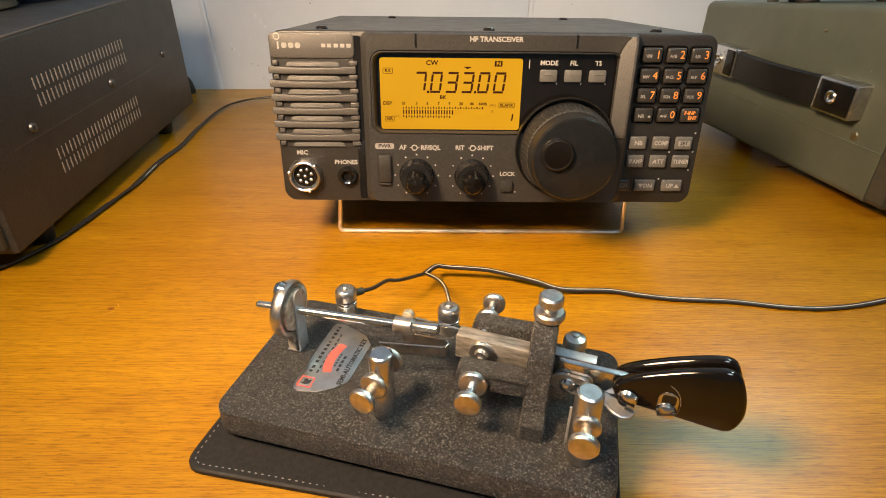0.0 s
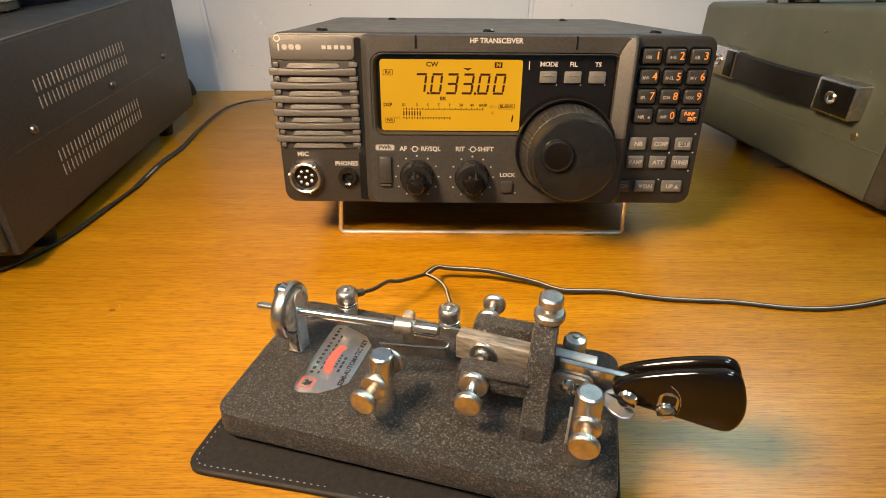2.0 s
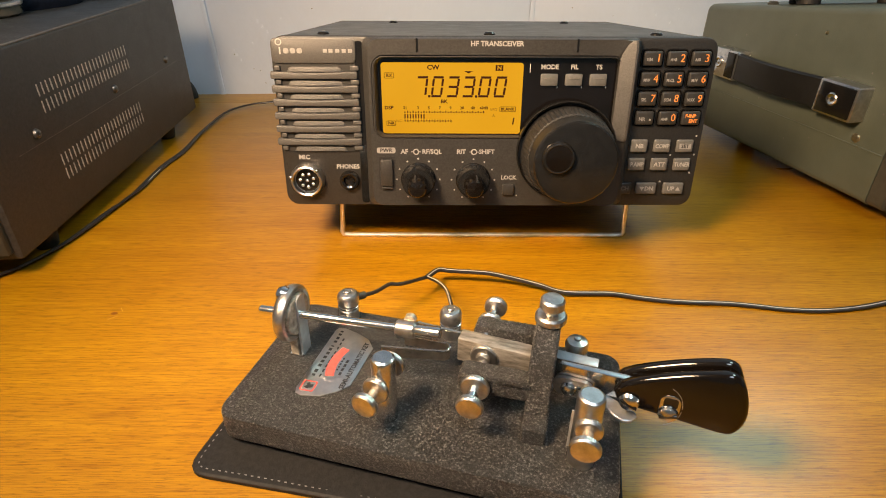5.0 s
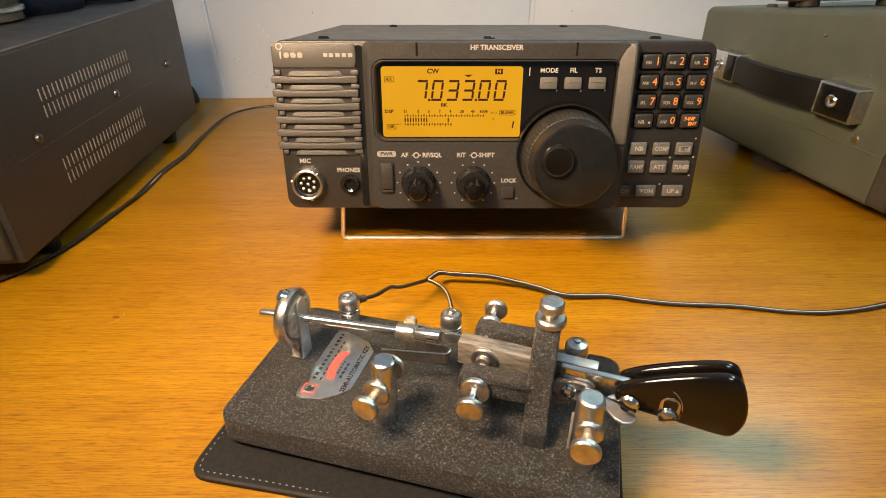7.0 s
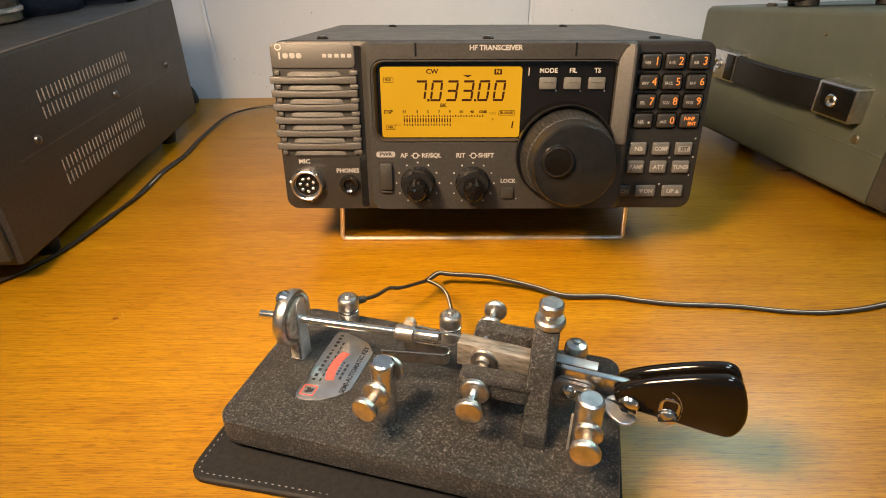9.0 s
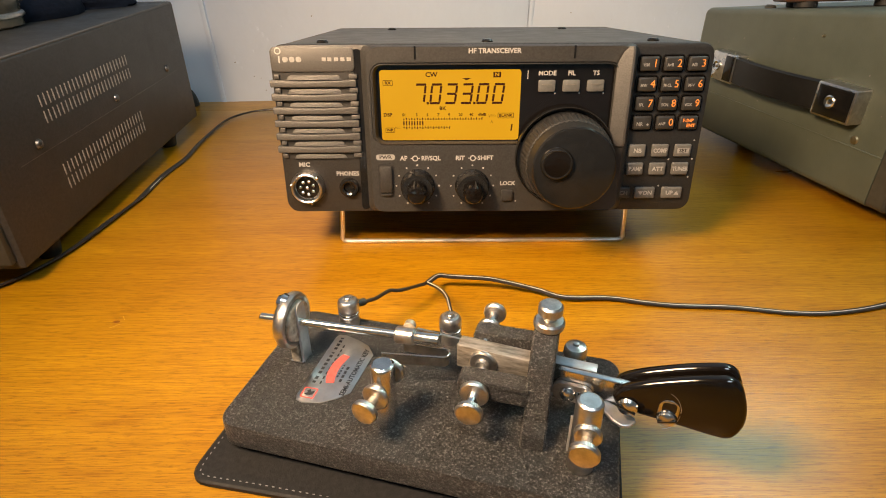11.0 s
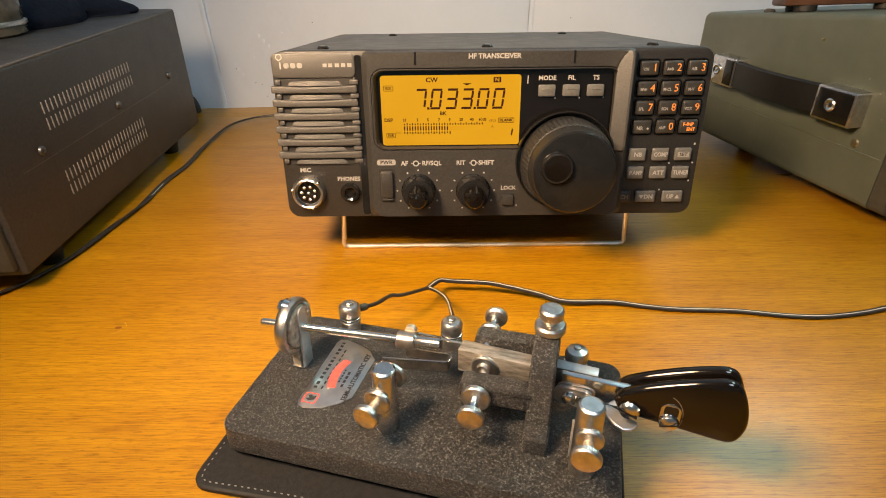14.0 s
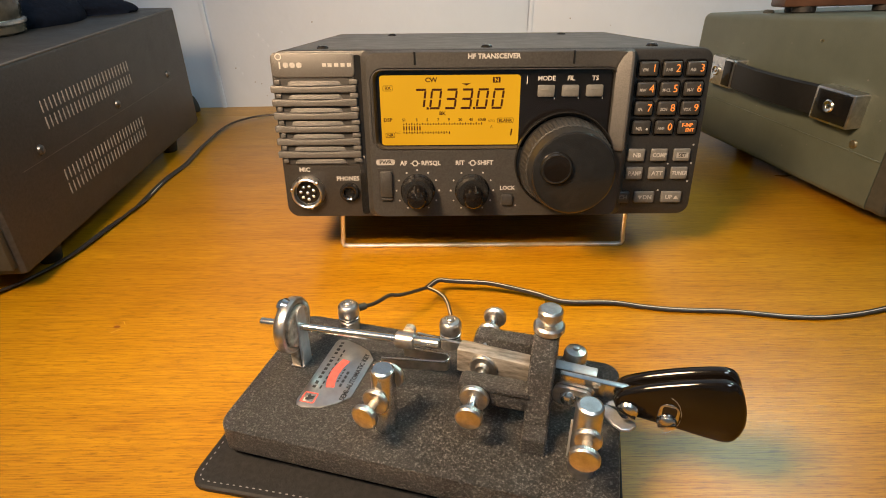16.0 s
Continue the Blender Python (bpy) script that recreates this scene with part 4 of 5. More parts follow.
# damper wheel with its bracket
DW = mm(-63.9, 4.0, 37.4) @ TO_SIDE
part("damper_wheel", lathe([(8.4, 0), (10.8, 0.5), (11.8, 1.6), (12.1, 2.8), (12.1, 4.4), (11.6, 5.4), (10.6, 5.9), (9.6, 5.4), (9.2, 4.6), (4, 4.5)], 64, DW), NICKEL, key, "chromed damper wheel")
part("wheel_disc", lathe([(8.8, 4.5), (9.0, 4.8), (9.0, 6.2), (8.4, 6.6), (3, 6.7)], 48, DW), BRASSY, key, "tarnished disc inside the wheel")
part("wheel_knob", lathe([(0.8, -1.5), (3.0, 0), (3.8, 2.0), (3.0, 4.2), (0.8, 5.0)], 24, mm(-64.2, 3.0, 46.8) @ TO_SIDE), CHROME, key)
part("damper_post", box(-62.0, -58.4, 1.0, 7.0, 16.6, 36.0, 0.4), BRASSY, key)
arch = [(-0.8, 16.8), (5.8, 16.8), (5.8, 42.0), (5.4, 44.0), (4.4, 45.5), (3.2, 46.0), (1.8, 46.0), (0.6, 45.5), (-0.4, 44.0), (-0.8, 42.0)]
part("damper_bracket", lofted([[(x, y + 2.5, z) for y, z in lp] for lp, x in ((arch, -57.6), (arch, -56.5))]), ZINC, key, "bright upright bracket plate")
part("bracket_foot", box(-62.5, -56.5, 0.5, 9.6, 16.8, 18.0, 0.3), CHROME, key)


# contact posts with adjusting screws
def post(name, x, y, r, top, mat=STEEL_POST):
    return part(name, lathe([(r, 16.8), (r, top - 1.4), (r - 0.35, top - 0.5), (r - 1.1, top), (0.1, top)], 40, mm(x, y, 0)), mat, key, "polished round contact post")


post("contact_post", -11.1, -20.2, 4.5, 45.6)
part("base_hole", lathe([(1.9, 16.9), (1.7, 17.12), (0.1, 17.1)], 16, mm(-20.6, -21.5, 0)), GLOSS_BLACK, key, "small dark screw hole")
s1 = mm(-11.6, -20.2, 34.0, 0, 0, -9)
rod("adjusting_screw", 1.7, 23, s1 @ mm(0, 10, 0) @ TO_FRONT, BRASSY)
round_head("lock_nut", 5.2, 2.4, s1 @ mm(0, -4.0, 0) @ TO_FRONT)
round_head("screw_head", 4.9, 3.0, s1 @ mm(0, -11.4, 0) @ TO_FRONT)
round_head("rear_lock_nut", 5.2, 2.2, s1 @ mm(1.0, 4.0, 4.5) @ TO_BACK)

post("contact_post", 60.8, -21.8, 4.6, 47.8)
s3 = mm(61.6, -21.8, 36.2, 0, 0, -3)
rod("adjusting_screw", 1.8, 25.5, s3 @ mm(0, 14, 0) @ TO_FRONT, BRASSY)
round_head("lock_nut", 4.7, 2.8, s3 @ mm(0, -3.2, 0.6) @ TO_FRONT)
round_head("screw_head", 5.1, 3.0, s3 @ mm(-0.3, -10.6, 0) @ TO_FRONT)
part("stop_plate", box(55.6, 58.8, -17.6, -16.9, 17.2, 35.0, 0.2), ZINC, key, "thin bright stop plate")
part("stop_foot", box(55.6, 58.8, -17.6, -12, 16.9, 17.7, 0.2), CHROME, key)
# rear stop
part("rear_stop_screw", lathe([(2.6, 16.8), (3.3, 17.2), (3.3, 37.6), (4.1, 38.0), (4.4, 38.6), (4.4, 41.4), (3.8, 42.6), (2.0, 43.1), (1.4, 43.3), (1.2, 44.0), (0.1, 44.2)], 48, mm(54.8, 12.2, -1.2), 24, 0.22, (37.9, 41.6)), NICKEL, key, "milled rear stop screw")
for i in range(7):
    part("spring_coil", tube([(54.8 + 3.9 * math.cos(radians(a)), 12.2 + 3.9 * math.sin(radians(a)), 21.2 + 2.0 * i + a / 180.0) for a in range(0, 361, 24)], 0.55, 6, Vector((0, 0.02, 1))), STEEL_POST, key)


# binding posts
def binding(x, y):
    p = part("binding_post", lathe([(4.7, 16.8), (4.7, 22.2), (4.2, 22.8), (3.2, 23.0), (3.2, 23.8)], 28, mm(x, y, 0)), NICKEL, key, "chromed binding post with round nut")
    part("washer", lathe([(4.8, 23.2), (4.9, 23.6), (4.9, 24.2), (4.4, 24.5)], 32, mm(x, y, 0)), CHROME, p)
    part("thumb_nut", lathe([(4.1, 24.6), (4.8, 25.2), (5.0, 26.2), (5.0, 28.6), (4.6, 29.8), (3.8, 30.6), (2.5, 30.9), (2.3, 30.4), (1.7, 30.4), (1.6, 31.4), (1.2, 31.8), (0.1, 31.6)], 40, mm(x, y, 0)), NICKEL, p, "rounded chrome thumb nut")


binding(-48.6, 32.4)
binding(0.4, 32.2)

# finger pieces
pad_pts = smooth_path([(69.6, 0, 35.6), (71.4, 0, 39.4), (78.0, 0, 43.8), (90.0, 0, 49.4), (100.4, 0, 53.0), (104.8, 0, 53.2), (107.6, 0, 50.8), (110.2, 0, 44.0), (111.2, 0, 37.0), (110.0, 0, 31.4), (107.4, 0, 28.8), (102.0, 0, 28.6), (90.0, 0, 29.6), (76.0, 0, 30.6), (71.6, 0, 31.8), (69.6, 0, 35.6)], 4)[:-1]
pad_out = [(p.x, p.z) for p in pad_pts]


def pad(name, y0, y1, label, dz=0.0):
    m = (y0 + y1) / 2
    return part(name, lofted([[(x, y, z + dz) for x, z in lp] for lp, y in ((shrink(pad_out, 1.15), y0), (shrink(pad_out, 0.85), y0 + 0.12), (shrink(pad_out, 0.15), y0 + 0.85), (pad_out, y0 + 1.15), (pad_out, y1 - 1.15), (shrink(pad_out, 0.15), y1 - 0.85), (shrink(pad_out, 0.85), y1 - 0.12), (shrink(pad_out, 1.15), y1))]), PAD_BLACK, key, label, m=LEV)


front_pad = pad("finger_piece", -6.6, -2.4, "polished black finger piece", 2.0)
pad("thumb_piece", 1.4, 5.6, "polished black thumb piece", 0.5)
for x, z, r, turn in ((75.0, 35.6, 3.6, 25), (88.0, 34.6, 3.4, -20)):
    s = part("pad_screw", lathe([(r, 0), (r, 0.5), (r * 0.82, 1.5), (r * 0.4, 2.1), (0.1, 2.2)], 28, LEV @ mm(x, -6.8, z) @ TO_FRONT), CHROME, front_pad, "domed chrome screw")
    part("screw_slot", box(-r * 0.85, r * 0.85, -2.3, -1.2, -0.32, 0.32), GLOSS_BLACK, s, m=LEV @ mm(x, -6.8, z, 0, turn, 0))
slot_o = round_rect(84.6, 91.4, 31.0, 42.4, 3.3, 6)
plate_slot = part("pad_slot", slab(slot_o, -6.95, -6.4, 0.25), CHROME, front_pad, "chromed oval slot plate", m=LEV)
part("slot_hole", slab(round_rect(85.8, 90.4, 37.0, 41.4, 1.2, 4), -7.02, -6.9), GLOSS_BLACK, plate_slot, m=LEV)
disc = [(86.0 + 6.0 * math.cos(radians(a)), 37.0 + 8.5 * math.sin(radians(a))) for a in range(-75, 76, 10)]
part("disc_edge", tube([LEV @ Vector((x, -6.55, z)) for x, z in disc], 0.09, 6), BRASSY, front_pad)
tongue = [(66.4, -1.4), (68.2, -5.4), (70.6, -8.6), (72.8, -10.2), (75.0, -9.8), (76.6, -7.8), (76.4, -6.2), (73.4, -3.6), (69.0, -0.6)]
tongue = [(71.5 + (x - 71.5) * 1.28, -5.4 + (y + 5.4) * 1.12) for x, y in tongue]
part("lower_tongue", lofted([[(x, y, z + 0.04 * (x - 72) + 0.05 * (y + 8)) for x, y in lp] for lp, z in ((tongue, 27.2), (tongue, 28.0), (shrink(tongue, 0.4), 28.3))]), ZINC, key, "curved bright tongue plate")


# ---- cords ----
def key_world(x, y, z):
    v = KEY @ (Vector((x, y, z)) * 0.001)
    return v * 1000


cord = thing("key_cord", pose(0, 0, 0), "thin black and pale two-wire cord fixed to the key", "cord")
fork = key_world(-25.6, 83.0, 11.0)
left_leg = [key_world(*p) for p in ((-47.5, 36.4, 25.2), (-45.6, 39.6, 24.4), (-41.5, 47.5, 22), (-38.3, 58.3, 20), (-34.6, 61.0, 19), (-31.4, 64.7, 18), (-27.6, 77.0, 13.2))] + [fork]
right_leg = [key_world(*p) for p in ((-0.4, 38.4, 25.0), (-2.2, 43.0, 25.2), (-4.6, 50.0, 22.6), (-8.5, 61.0, 18.6), (-13.0, 70.0, 15.6), (-19.0, 78.0, 12.6))] + [fork]
run = [fork] + [Vector(p) for p in ((-30.0, -39.0, 9.6), (-22.5, -38.4, 8.6), (-3.2, -39.4, 7.8), (9.4, -41.4, 6.2), (24.6, -45.6, 4.4), (39.2, -51.0, 2.8), (64.0, -50.8, 2.0), (81.5, -54.6, 1.6), (98.8, -57.4, 1.4), (128.4, -59.3, 1.3), (155.9, -64.3, 1.3), (179.6, -64.6, 1.3), (210.3, -58.0, 1.3), (260, -40, 1.3), (330, -15, 1.3))]
part("lead", tube(smooth_path(left_leg), 0.95), CABLE_BLACK, cord, "dark insulated lead")
rl = smooth_path(right_leg)
part("lead", tube(rl, 0.95), CABLE_BLACK, cord, "dark insulated lead")
# gloss highlight of the dark lead, drawn as a thin pale tube
part("lead_highlight", tube(rl, 0.3, 8, side=-0.3, lift=0.72), CABLE_PALE, cord)
sl = left_leg[:2]
part("lead_sleeve", tube([sl[0] + (sl[0] - sl[1]) * 0.2, sl[0], sl[1], sl[1] + (left_leg[2] - sl[1]) * 0.25], 1.8, 12), DARK_PANEL, cord, "grey-green sleeved lead end")
rp = smooth_path(run)
part("jacket", tube(rp, 0.9, 8, side=0.75), CABLE_BLACK, cord, "black insulated wire")
part("jacket", tube(rp, 0.9, 8, side=-0.75), CABLE_BLACK, cord, "black insulated wire")
# pale stripe between the wires carries their gloss highlight as colour
part("stripe", tube(rp, 0.30, 8, side=0.05, lift=0.66), CABLE_PALE, cord, "pale stripe along the cord, its gloss highlight drawn in")

power = thing("power_cord", pose(0, 0, 0), "black two-core power cord lying along the desk", "cord")
pp = smooth_path([(-330, -95, 1.6), (-282.2, -35.0, 1.6), (-272.4, -19.5, 1.6), (-263.8, 7.0, 1.6), (-259.1, 47.8, 1.6), (-255.5, 83.0, 1.6), (-256.6, 126.7, 1.6), (-253.4, 164.8, 1.6), (-255.7, 212.1, 2.0), (-253.1, 270, 2.6), (-238.3, 297.1, 3.0), (-214.3, 306.0, 4.0), (-170, 309, 6), (-120, 290, 14), (-95, 262, 24), (-80, 242, 34)])
def twisted(path, offset, phase):
    """A path that winds slowly round another, as the cores of a flex do."""
    out, run_ = [], 0.0
    for i, q in enumerate(path):
        d = (path[min(i + 1, len(path) - 1)] - path[max(i - 1, 0)]).normalized()
        s = d.cross(Vector((0, 0, 1))).normalized()
        run_ += (q - path[i - 1]).length if i else 0.0
        w = phase + 0.55 * math.sin(run_ * 0.021) + (1.2 * math.exp(-((run_ - 185) / 16) ** 2))
        out.append(q + s * offset * math.cos(w) + Vector((0, 0, 1)) * (0.25 + offset * math.sin(w)))
    return out


part("jacket", tube(twisted(pp, 0.92, 0.0), 1.0, 8), CABLE_BLACK, power)
part("jacket", tube(twisted(pp, 0.92, math.pi), 1.0, 8), CABLE_BLACK, power)
mark = twisted(pp, 0.92, 0.0)
part("core_mark", tube([q + Vector((0.1, 0, 0.86)) for q in mark if 96 < q.y < 122], 0.3, 6), CABLE_PALE, power, "pale line along one core")

# ---- the dark metal cabinet ----
cab = thing("metal_cabinet", pose(-0.2613, -0.0307, 0, rz=2.4148), "dark brown-grey steel equipment cabinet with slotted vents", "equipment cabinet")
prof = round_rect(-262, 0, 12.4, 119.5, 3.0, 4)
part("cover", lofted([[(x, y, z) for x, z in lp] for lp, y in ((shrink(prof, 2.5), -4.2), (shrink(prof, 0.6), -3.2), (prof, -1.0), (prof, 284))]), BOX_PAINT, cab, "wrap-round steel cover")
part("rear_panel", box(-258, -4, 284, 287, 17, 116, 0.5), DARK_PANEL, cab)
part("front_bezel", box(-258, -3.5, -9, -4, 18, 116, 1.0), DARK_PANEL, cab)
# worn corner and the highlight on it drawn together as one paler bead
part("worn_edge", tube([(-0.9, -2.5, 118.7), (-0.9, 140, 118.7), (-0.9, 283, 118.7)], 0.75, 8), WORN, cab, "paler worn top edge, its highlight put into the colour")
# slots are pale bars set slightly proud of the cover
slot_mesh = None
for z in (91.0, 81.3, 48.1, 39.0):
    for i in range(25):
        y = 57.4 + 4.75 * i
        if slot_mesh is None:
            ob = part("vent_slot", slab([(-0.36, -3.5), (0.36, -3.5), (0.5, 0), (0.36, 3.5), (-0.36, 3.5), (-0.5, 0)], -0.25, 0.3, 0.0), SLOT, cab)
            slot_mesh = ob.data
            slot_mesh.transform(Matrix.Rotation(radians(90), 4, "Z"))
        else:
            ob = from_mesh("vent_slot", slot_mesh, SLOT, cab)
        ob.location = (0.0001, y / 1000, z / 1000)
for y in (42.8, 141.8, 239.4):
    s = part("side_screw", lathe([(3.0, 0), (3.0, 0.4), (2.4, 1.5), (1.0, 2.1), (0.1, 2.2)], 20, mm(0, y, 69.8) @ TO_SIDE), DULL_SCREW, cab, "domed dull steel screw")
    part("screw_cross", box(1.9, 2.35, -1.4, 1.4, -0.3, 0.3), WORN, s, m=mm(0, y, 69.8, 40))
part("scratch", box(-0.1, 0.12, 22, 262, 63.5, 63.8), WORN, cab, "fine long scratch below the screws", m=mm(0, 0, 0))
for x in (-240, -13):
    for y in (35, 236):
        part("foot", lathe([(6.0, 0), (6.6, 0.8), (8.4, 14)], 24, mm(x, y, 0)), RUBBER, cab)

# things lying on the cabinet
CABT = pose(-0.2613, -0.0307, 0, rz=2.4148)


def lumpy(loops_n, cx, cy, z0, lx, ly, h, seed, power_=2.4, n=36):
    """A soft low heap with an uneven rim."""
    rings = []
    for k in range(loops_n + 1):
        v = k / loops_n
        rr = (1 - v ** power_) ** (1 / power_) if v < 1 else 0.02
        ring = []
        for i in range(n):
            w = 2 * math.pi * i / n
            q = Vector((math.cos(w), math.sin(w), v * 1.7 + seed))
            f = 1 + 0.10 * noise.noise(q * 1.3) + 0.02 * noise.noise(q * 5)
            ring.append((cx + lx * rr * f * math.cos(w), cy + ly * rr * f * math.sin(w), z0 + h * v * (1 + 0.25 * noise.noise(Vector((cx * 0.02 + math.cos(w), math.sin(w), seed * 2))))))
        rings.append(ring)
    return lofted(rings)


cloth = thing("navy_cloth", CABT, "dark navy blue cloth folded in a heap on the cabinet", "cloth")
part("fold", lumpy(9, -165, 205, 119.3, 118, 92, 32, 3.0), NAVY, cloth)
part("fold", lumpy(8, -96, 256, 119.3, 74, 34, 15, 8.0), NAVY, cloth)
part("fold", lumpy(8, -190, 190, 142, 80, 74, 36, 12.0), NAVY, cloth)
jar = thing("glass_jar", CABT @ pose(-0.076, 0.140, 0.1196), "cloudy grey glass jar lid standing on the cabinet", "jar")
part("jar_body", lathe([(25, 0), (27, 1.5), (27.5, 7), (26, 8.6), (27, 10), (28, 18), (26, 28), (20, 36), (10, 40), (0.1, 41)], 40), GLASSY, jar)
part("rim", lathe([(27.6, 6.4), (28.6, 7.2), (28.6, 9.0), (27.4, 9.8)], 40), NICKEL, jar)

lump = thing("black_plug", pose(-0.3145, 0.338, 0), "black moulded plug lying by the wall", "plug")
part("body", lumpy(7, 0, 0, 0.0, 9, 9, 17.5, 21.0, 2.0, 28), RUBBER, lump)

# ---- the green cabinet ----
GR = pose(0.22948, 0.16838, 0, rz=-76.08)
green = thing("green_cabinet", GR, "olive green enamelled steel instrument case with black carrying strap", "instrument case")
# its top rises towards the front end
def green_loop(x, d=0.0):
    top = 121.0 + 0.1075 * x - d
    lp = round_rect(0 + d, 240 - d, 10.0 + d, top, 5.0, 4)
    return [(x, y, z) for y, z in lp]


part("case", lofted([green_loop(-77.0, 2.5), green_loop(-75.5, 0.8), green_loop(-73, 0), green_loop(25, 0), green_loop(129.0, 0)]), GREEN_PAINT, green, "olive green enamelled case")
part("front_frame", lofted([green_loop(129.4, 0.4), green_loop(141, 0.4), green_loop(142, 1.6)]), DARK_PANEL, green, "dark grey front frame")
part("seam", box(-76, 129, -0.6, 0.5, 44.5, 45.6, 0.2), GREEN_PAINT, green)
for x, z, s in ((-20, 96, 0.7), (12, 52, 0.6), (30, 104, 0.5), (70, 38, 0.6), (100, 92, 0.7), (48, 30, 0.5), (-50, 88, 0.5), (118, 70, 0.6)):
    part("paint_chip", lathe([(s, -0.1), (s * 0.8, 0.12), (0.1, 0.14)], 7, mm(x, 0, z) @ TO_FRONT), CHIP, green)
for x, y in ((-20, 6), (90, 6), (-60, 200), (90, 200)):
    part("foot", lathe([(7, 0), (8, 0.8), (8, 10.5)], 20, mm(x, y + 26, 0)), RUBBER, green)
for x, z, r, mt in ((105.9, 50.2, 3.0, BRASS_SCREW), (56.1, 110.0, 1.1, BRASS_SCREW)):
    part("side_screw", lathe([(r, 0), (r, 0.4), (r * 0.8, 1.2), (0.1, 1.6)], 18, mm(x, 0, z) @ TO_FRONT), mt, green, "round-headed screw")
part("top_screw", lathe([(4.2, 0), (4.2, 1.4), (3.0, 2.6), (0.1, 2.8)], 18, mm(-14.0, 12, 119.2)), DARK_PANEL, green)

# strap handle: two chromed brackets with black faces, and the strap
for x, far in ((90.0, 0), (-24.0, 1)):
    hw = 16.0 if not far else 14.2
    b = part("strap_bracket", slab(round_rect(x - hw, x + hw, 60.8, 84.4, 1.6, 3), -12.0, 0.2, 1.6), STEEL_POST, green, "chromed strap bracket")
    part("bracket_face", box(x - hw + (2.6 if not far else 17), x + hw - 1.6, -12.5, -11, 62.6, 82.6, 0.5), GLOSS_BLACK, b, "glossy black bracket face")
    part("rivet", lathe([(4.4, 11.8), (4.4, 13.0), (3.6, 13.6), (2.4, 13.2), (1.8, 12.8), (0.1, 13.2)], 28, mm(x - 1.6 if not far else x - 6, 0, 72.8) @ TO_FRONT), CHROME, b)
sp = []
for i in range(13):
    t = i / 12
    sp.append((-14 + 92 * t, -9.0 - 5.0 * math.sin(math.pi * t), 72.4 + 1.0 * t))
bm = bmesh.new()
prev = None
for x, y, z in sp:
    row = [bm.verts.new(p) for p in ((x, y, z - 10.6), (x, y - 1.6, z - 9.4), (x, y - 1.8, z + 9.4), (x, y, z + 10.6), (x, y + 2.2, z + 10.4), (x, y + 2.2, z - 10.4))]
    if prev:
        for k in range(6):
            bm.faces.new((prev[k], prev[(k + 1) % 6], row[(k + 1) % 6], row[k]))
    else:
        bm.faces.new(row)
    prev = row
bm.faces.new(prev[::-1])
part("strap", bm, STRAP, green, "black vinyl carrying strap")

# wooden case standing on the green cabinet
wood = thing("wooden_case", GR @ pose(0.010, 0.003, 0.1222, ry=-6.13) @ pose(0, 0, 0, rz=-27), "dark red-brown wooden case on small black feet", "wooden case")
part("body", box(-36, 0, 0, 170, 4.2, 70, 2.0), WALNUT, wood)
for x, y in ((-9, 17), (-9, 72), (-27, 17), (-27, 150)):
    part("foot", lathe([(7.5, 0), (8.2, 0.6), (8.2, 5.0)], 20, mm(x, y, 0)), RUBBER, wood)

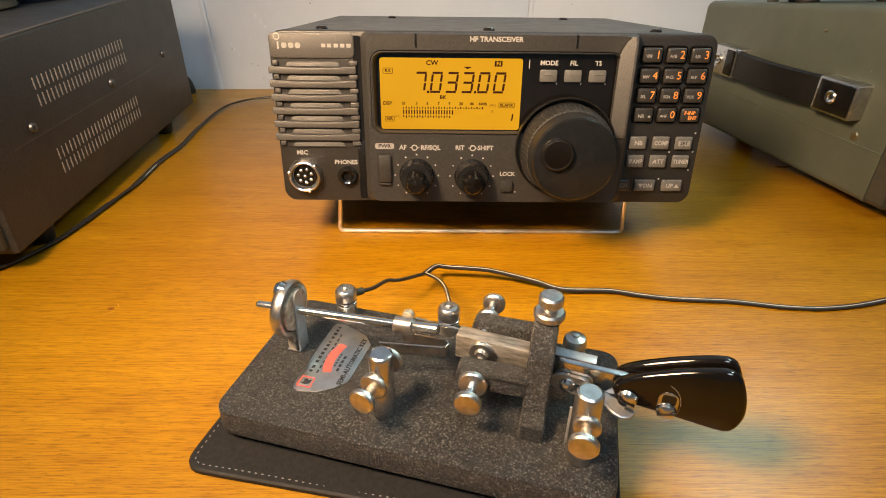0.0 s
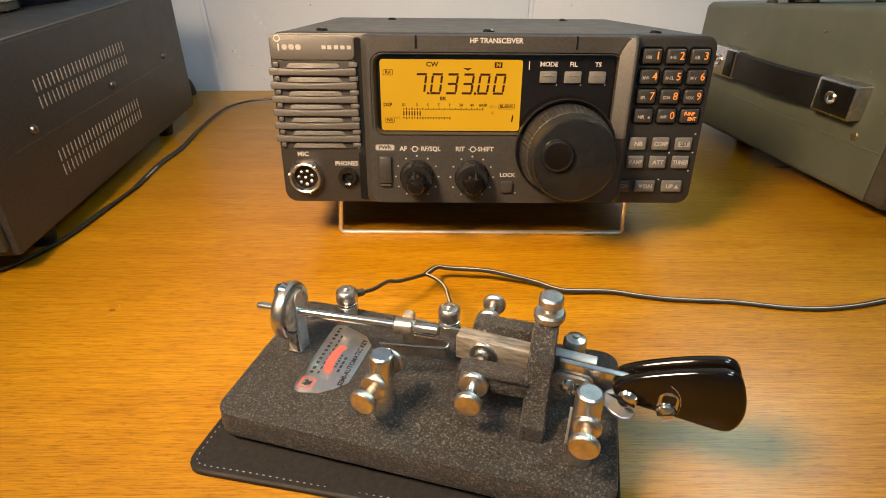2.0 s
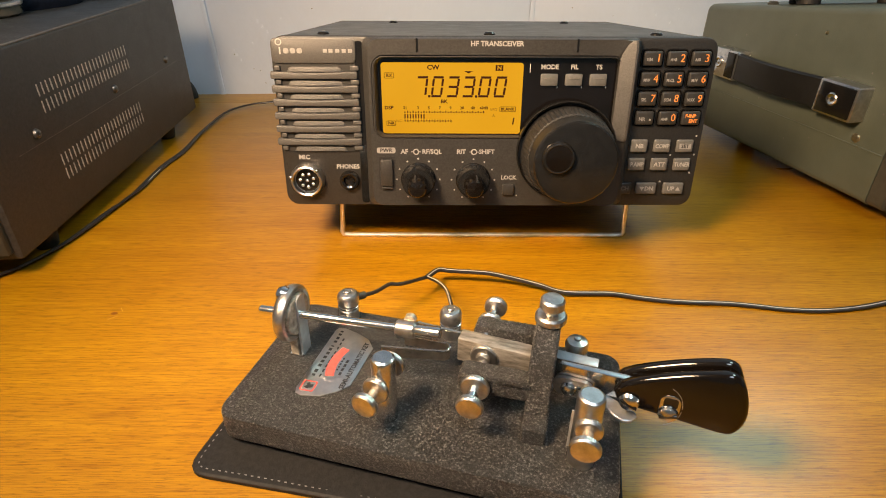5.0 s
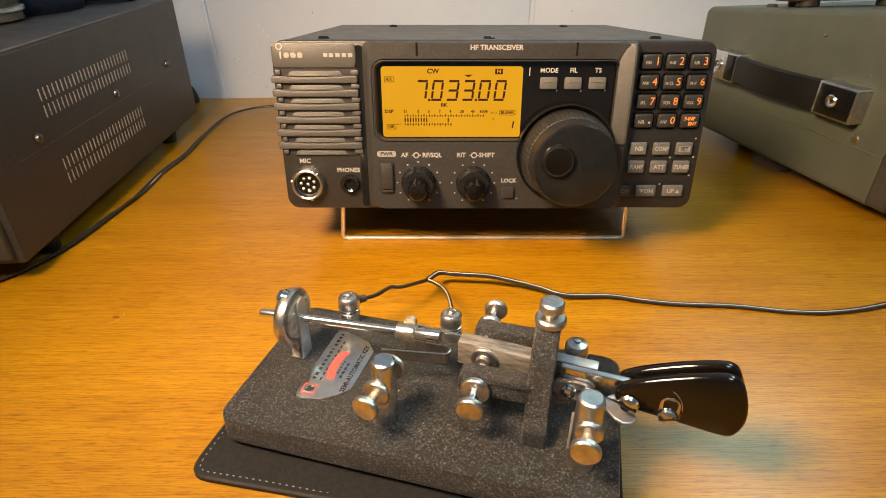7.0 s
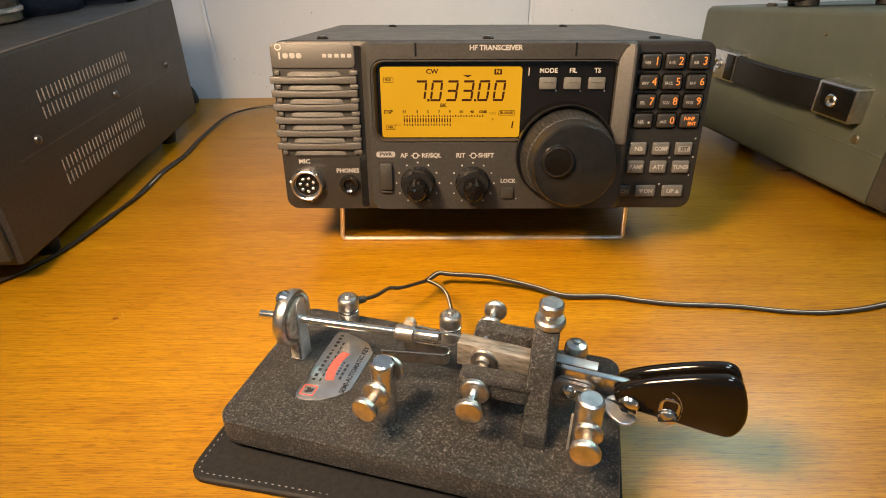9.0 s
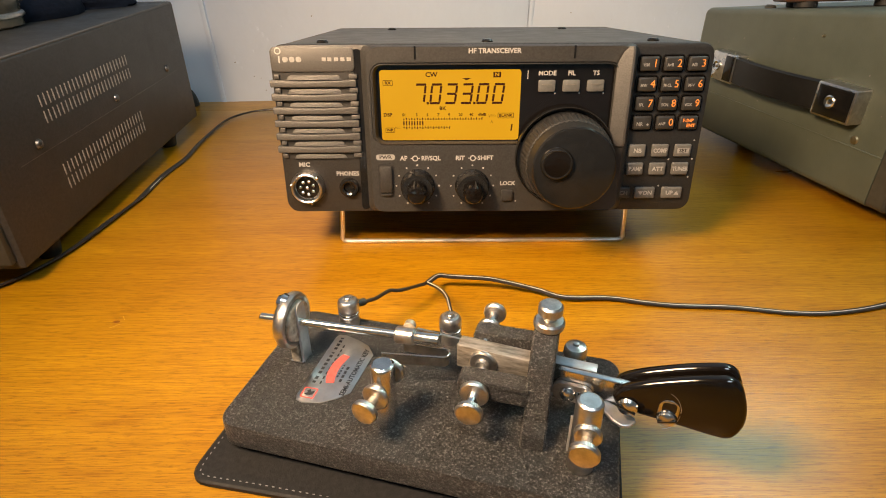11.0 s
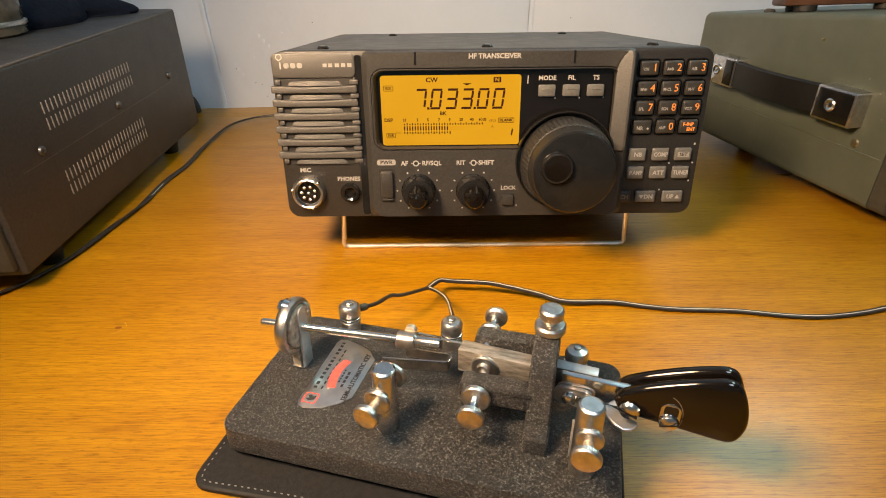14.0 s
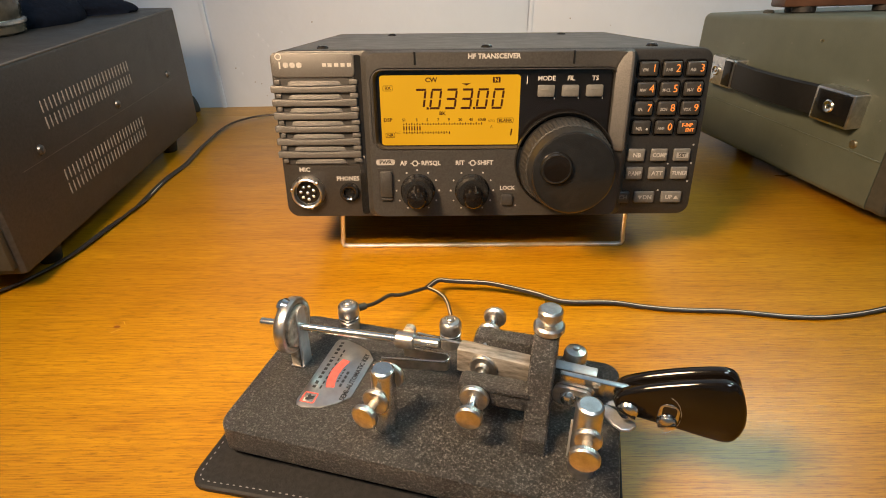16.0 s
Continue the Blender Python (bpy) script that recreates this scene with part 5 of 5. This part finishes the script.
# ---- what moves: the signal meter ----
def motions():
    walk(shutter, [
        (0, bared(18)), (0.1, bared(17)), (0.2, bared(16)), (0.3, bared(15)), (0.4, bared(13)), (0.5, bared(13)), (0.6, bared(8)), (1.1, bared(8)),
        (1.2, bared(7)), (2.6, bared(7)), (2.7, bared(18)), (2.8, bared(12)), (2.9, bared(18)), (3, bared(18)), (3.1, bared(11)), (3.2, bared(18)),
        (3.3, bared(17)), (3.4, bared(13)), (3.5, bared(15)), (3.6, bared(18)), (3.7, bared(9)), (3.8, bared(8)), (4.1, bared(8)), (4.2, bared(12)),
        (4.3, bared(17)), (4.4, bared(17)), (4.5, bared(9)), (4.6, bared(8)), (5, bared(8)), (5.1, bared(17)), (5.3, bared(17)), (5.4, bared(10)),
        (5.5, bared(17)), (5.6, bared(17)), (5.7, bared(9)), (5.8, bared(8)), (6.4, bared(8)), (6.5, bared(13)), (6.6, bared(15)), (6.7, bared(16)),
        (6.8, bared(16)), (6.9, bared(17)), (7, bared(9)), (7.1, bared(8)), (7.5, bared(8)), (7.6, bared(17)), (7.7, bared(17)), (7.8, bared(14)),
        (7.9, bared(17)), (8, bared(10)), (8.1, bared(17)), (8.2, bared(17)), (8.3, bared(13)), (8.4, bared(15)), (8.5, bared(18)), (8.6, bared(9)),
        (8.7, bared(8)), (8.9, bared(8)), (9, bared(18)), (9.1, bared(14)), (9.2, bared(18)), (9.3, bared(18)), (9.4, bared(10)), (9.5, bared(8)),
        (10, bared(8)), (10.1, bared(17)), (10.3, bared(17)), (10.4, bared(9)), (10.5, bared(8)), (10.6, bared(16)), (10.7, bared(17)), (10.8, bared(9)),
        (10.9, bared(8)), (11.7, bared(8)), (11.8, bared(7)), (12.2, bared(7)), (12.3, bared(11)), (12.4, bared(15)), (12.5, bared(11)), (12.6, bared(13)),
        (12.7, bared(12)), (12.8, bared(13)), (12.9, bared(11)), (13, bared(14)), (13.1, bared(14)), (13.2, bared(8)), (13.3, bared(7)), (13.4, bared(18)),
        (13.5, bared(18)), (13.6, bared(9)), (13.7, bared(9)), (13.8, bared(15)), (13.9, bared(14)), (14, bared(17)), (14.1, bared(17)), (14.2, bared(9)),
        (14.3, bared(8)), (14.5, bared(8)), (14.6, bared(15)), (14.7, bared(15)), (14.8, bared(9)), (14.9, bared(13)), (15, bared(11)), (15.1, bared(13)),
        (15.2, bared(15)), (15.3, bared(9)), (15.4, bared(7)), (16, bared(7)),
    ])
    walk(peak, [
        (0, bared(18)), (0.4, bared(18)), (0.5, bared(17)), (0.6, bared(7)), (1.1, bared(7)), (1.2, bared(6)), (2.6, bared(6)), (2.7, bared(17)),
        (2.8, bared(16)), (2.9, bared(17)), (3, bared(18)), (3.9, bared(18)), (4, bared(7)), (4.1, bared(7)), (4.2, bared(11)), (4.3, bared(16)),
        (4.6, bared(16)), (4.7, bared(7)), (5, bared(7)), (5.1, bared(16)), (5.7, bared(16)), (5.8, bared(7)), (6.4, bared(7)), (6.5, bared(12)),
        (6.6, bared(14)), (6.7, bared(15)), (6.8, bared(15)), (6.9, bared(16)), (7, bared(16)), (7.1, bared(15)), (7.2, bared(16)), (7.4, bared(16)),
        (7.5, bared(7)), (7.6, bared(16)), (7.9, bared(16)), (8, bared(15)), (8.1, bared(16)), (8.2, bared(16)), (8.3, bared(15)), (8.4, bared(17)),
        (8.5, bared(17)), (8.6, bared(16)), (8.9, bared(16)), (9, bared(17)), (9.5, bared(17)), (9.6, bared(7)), (10, bared(7)), (10.1, bared(16)),
        (10.4, bared(16)), (10.5, bared(7)), (10.6, bared(15)), (10.7, bared(16)), (10.8, bared(16)), (10.9, bared(7)), (11.7, bared(7)), (11.8, bared(6)),
        (12.2, bared(6)), (12.3, bared(10)), (12.4, bared(14)), (12.5, bared(15)), (12.9, bared(15)), (13, bared(13)), (13.1, bared(13)), (13.2, bared(14)),
        (13.3, bared(14)), (13.4, bared(17)), (13.5, bared(17)), (13.6, bared(16)), (14.2, bared(16)), (14.3, bared(7)), (14.5, bared(7)), (14.6, bared(14)),
        (15.6, bared(14)), (15.7, bared(6)), (16, bared(6)),
    ])


motions()
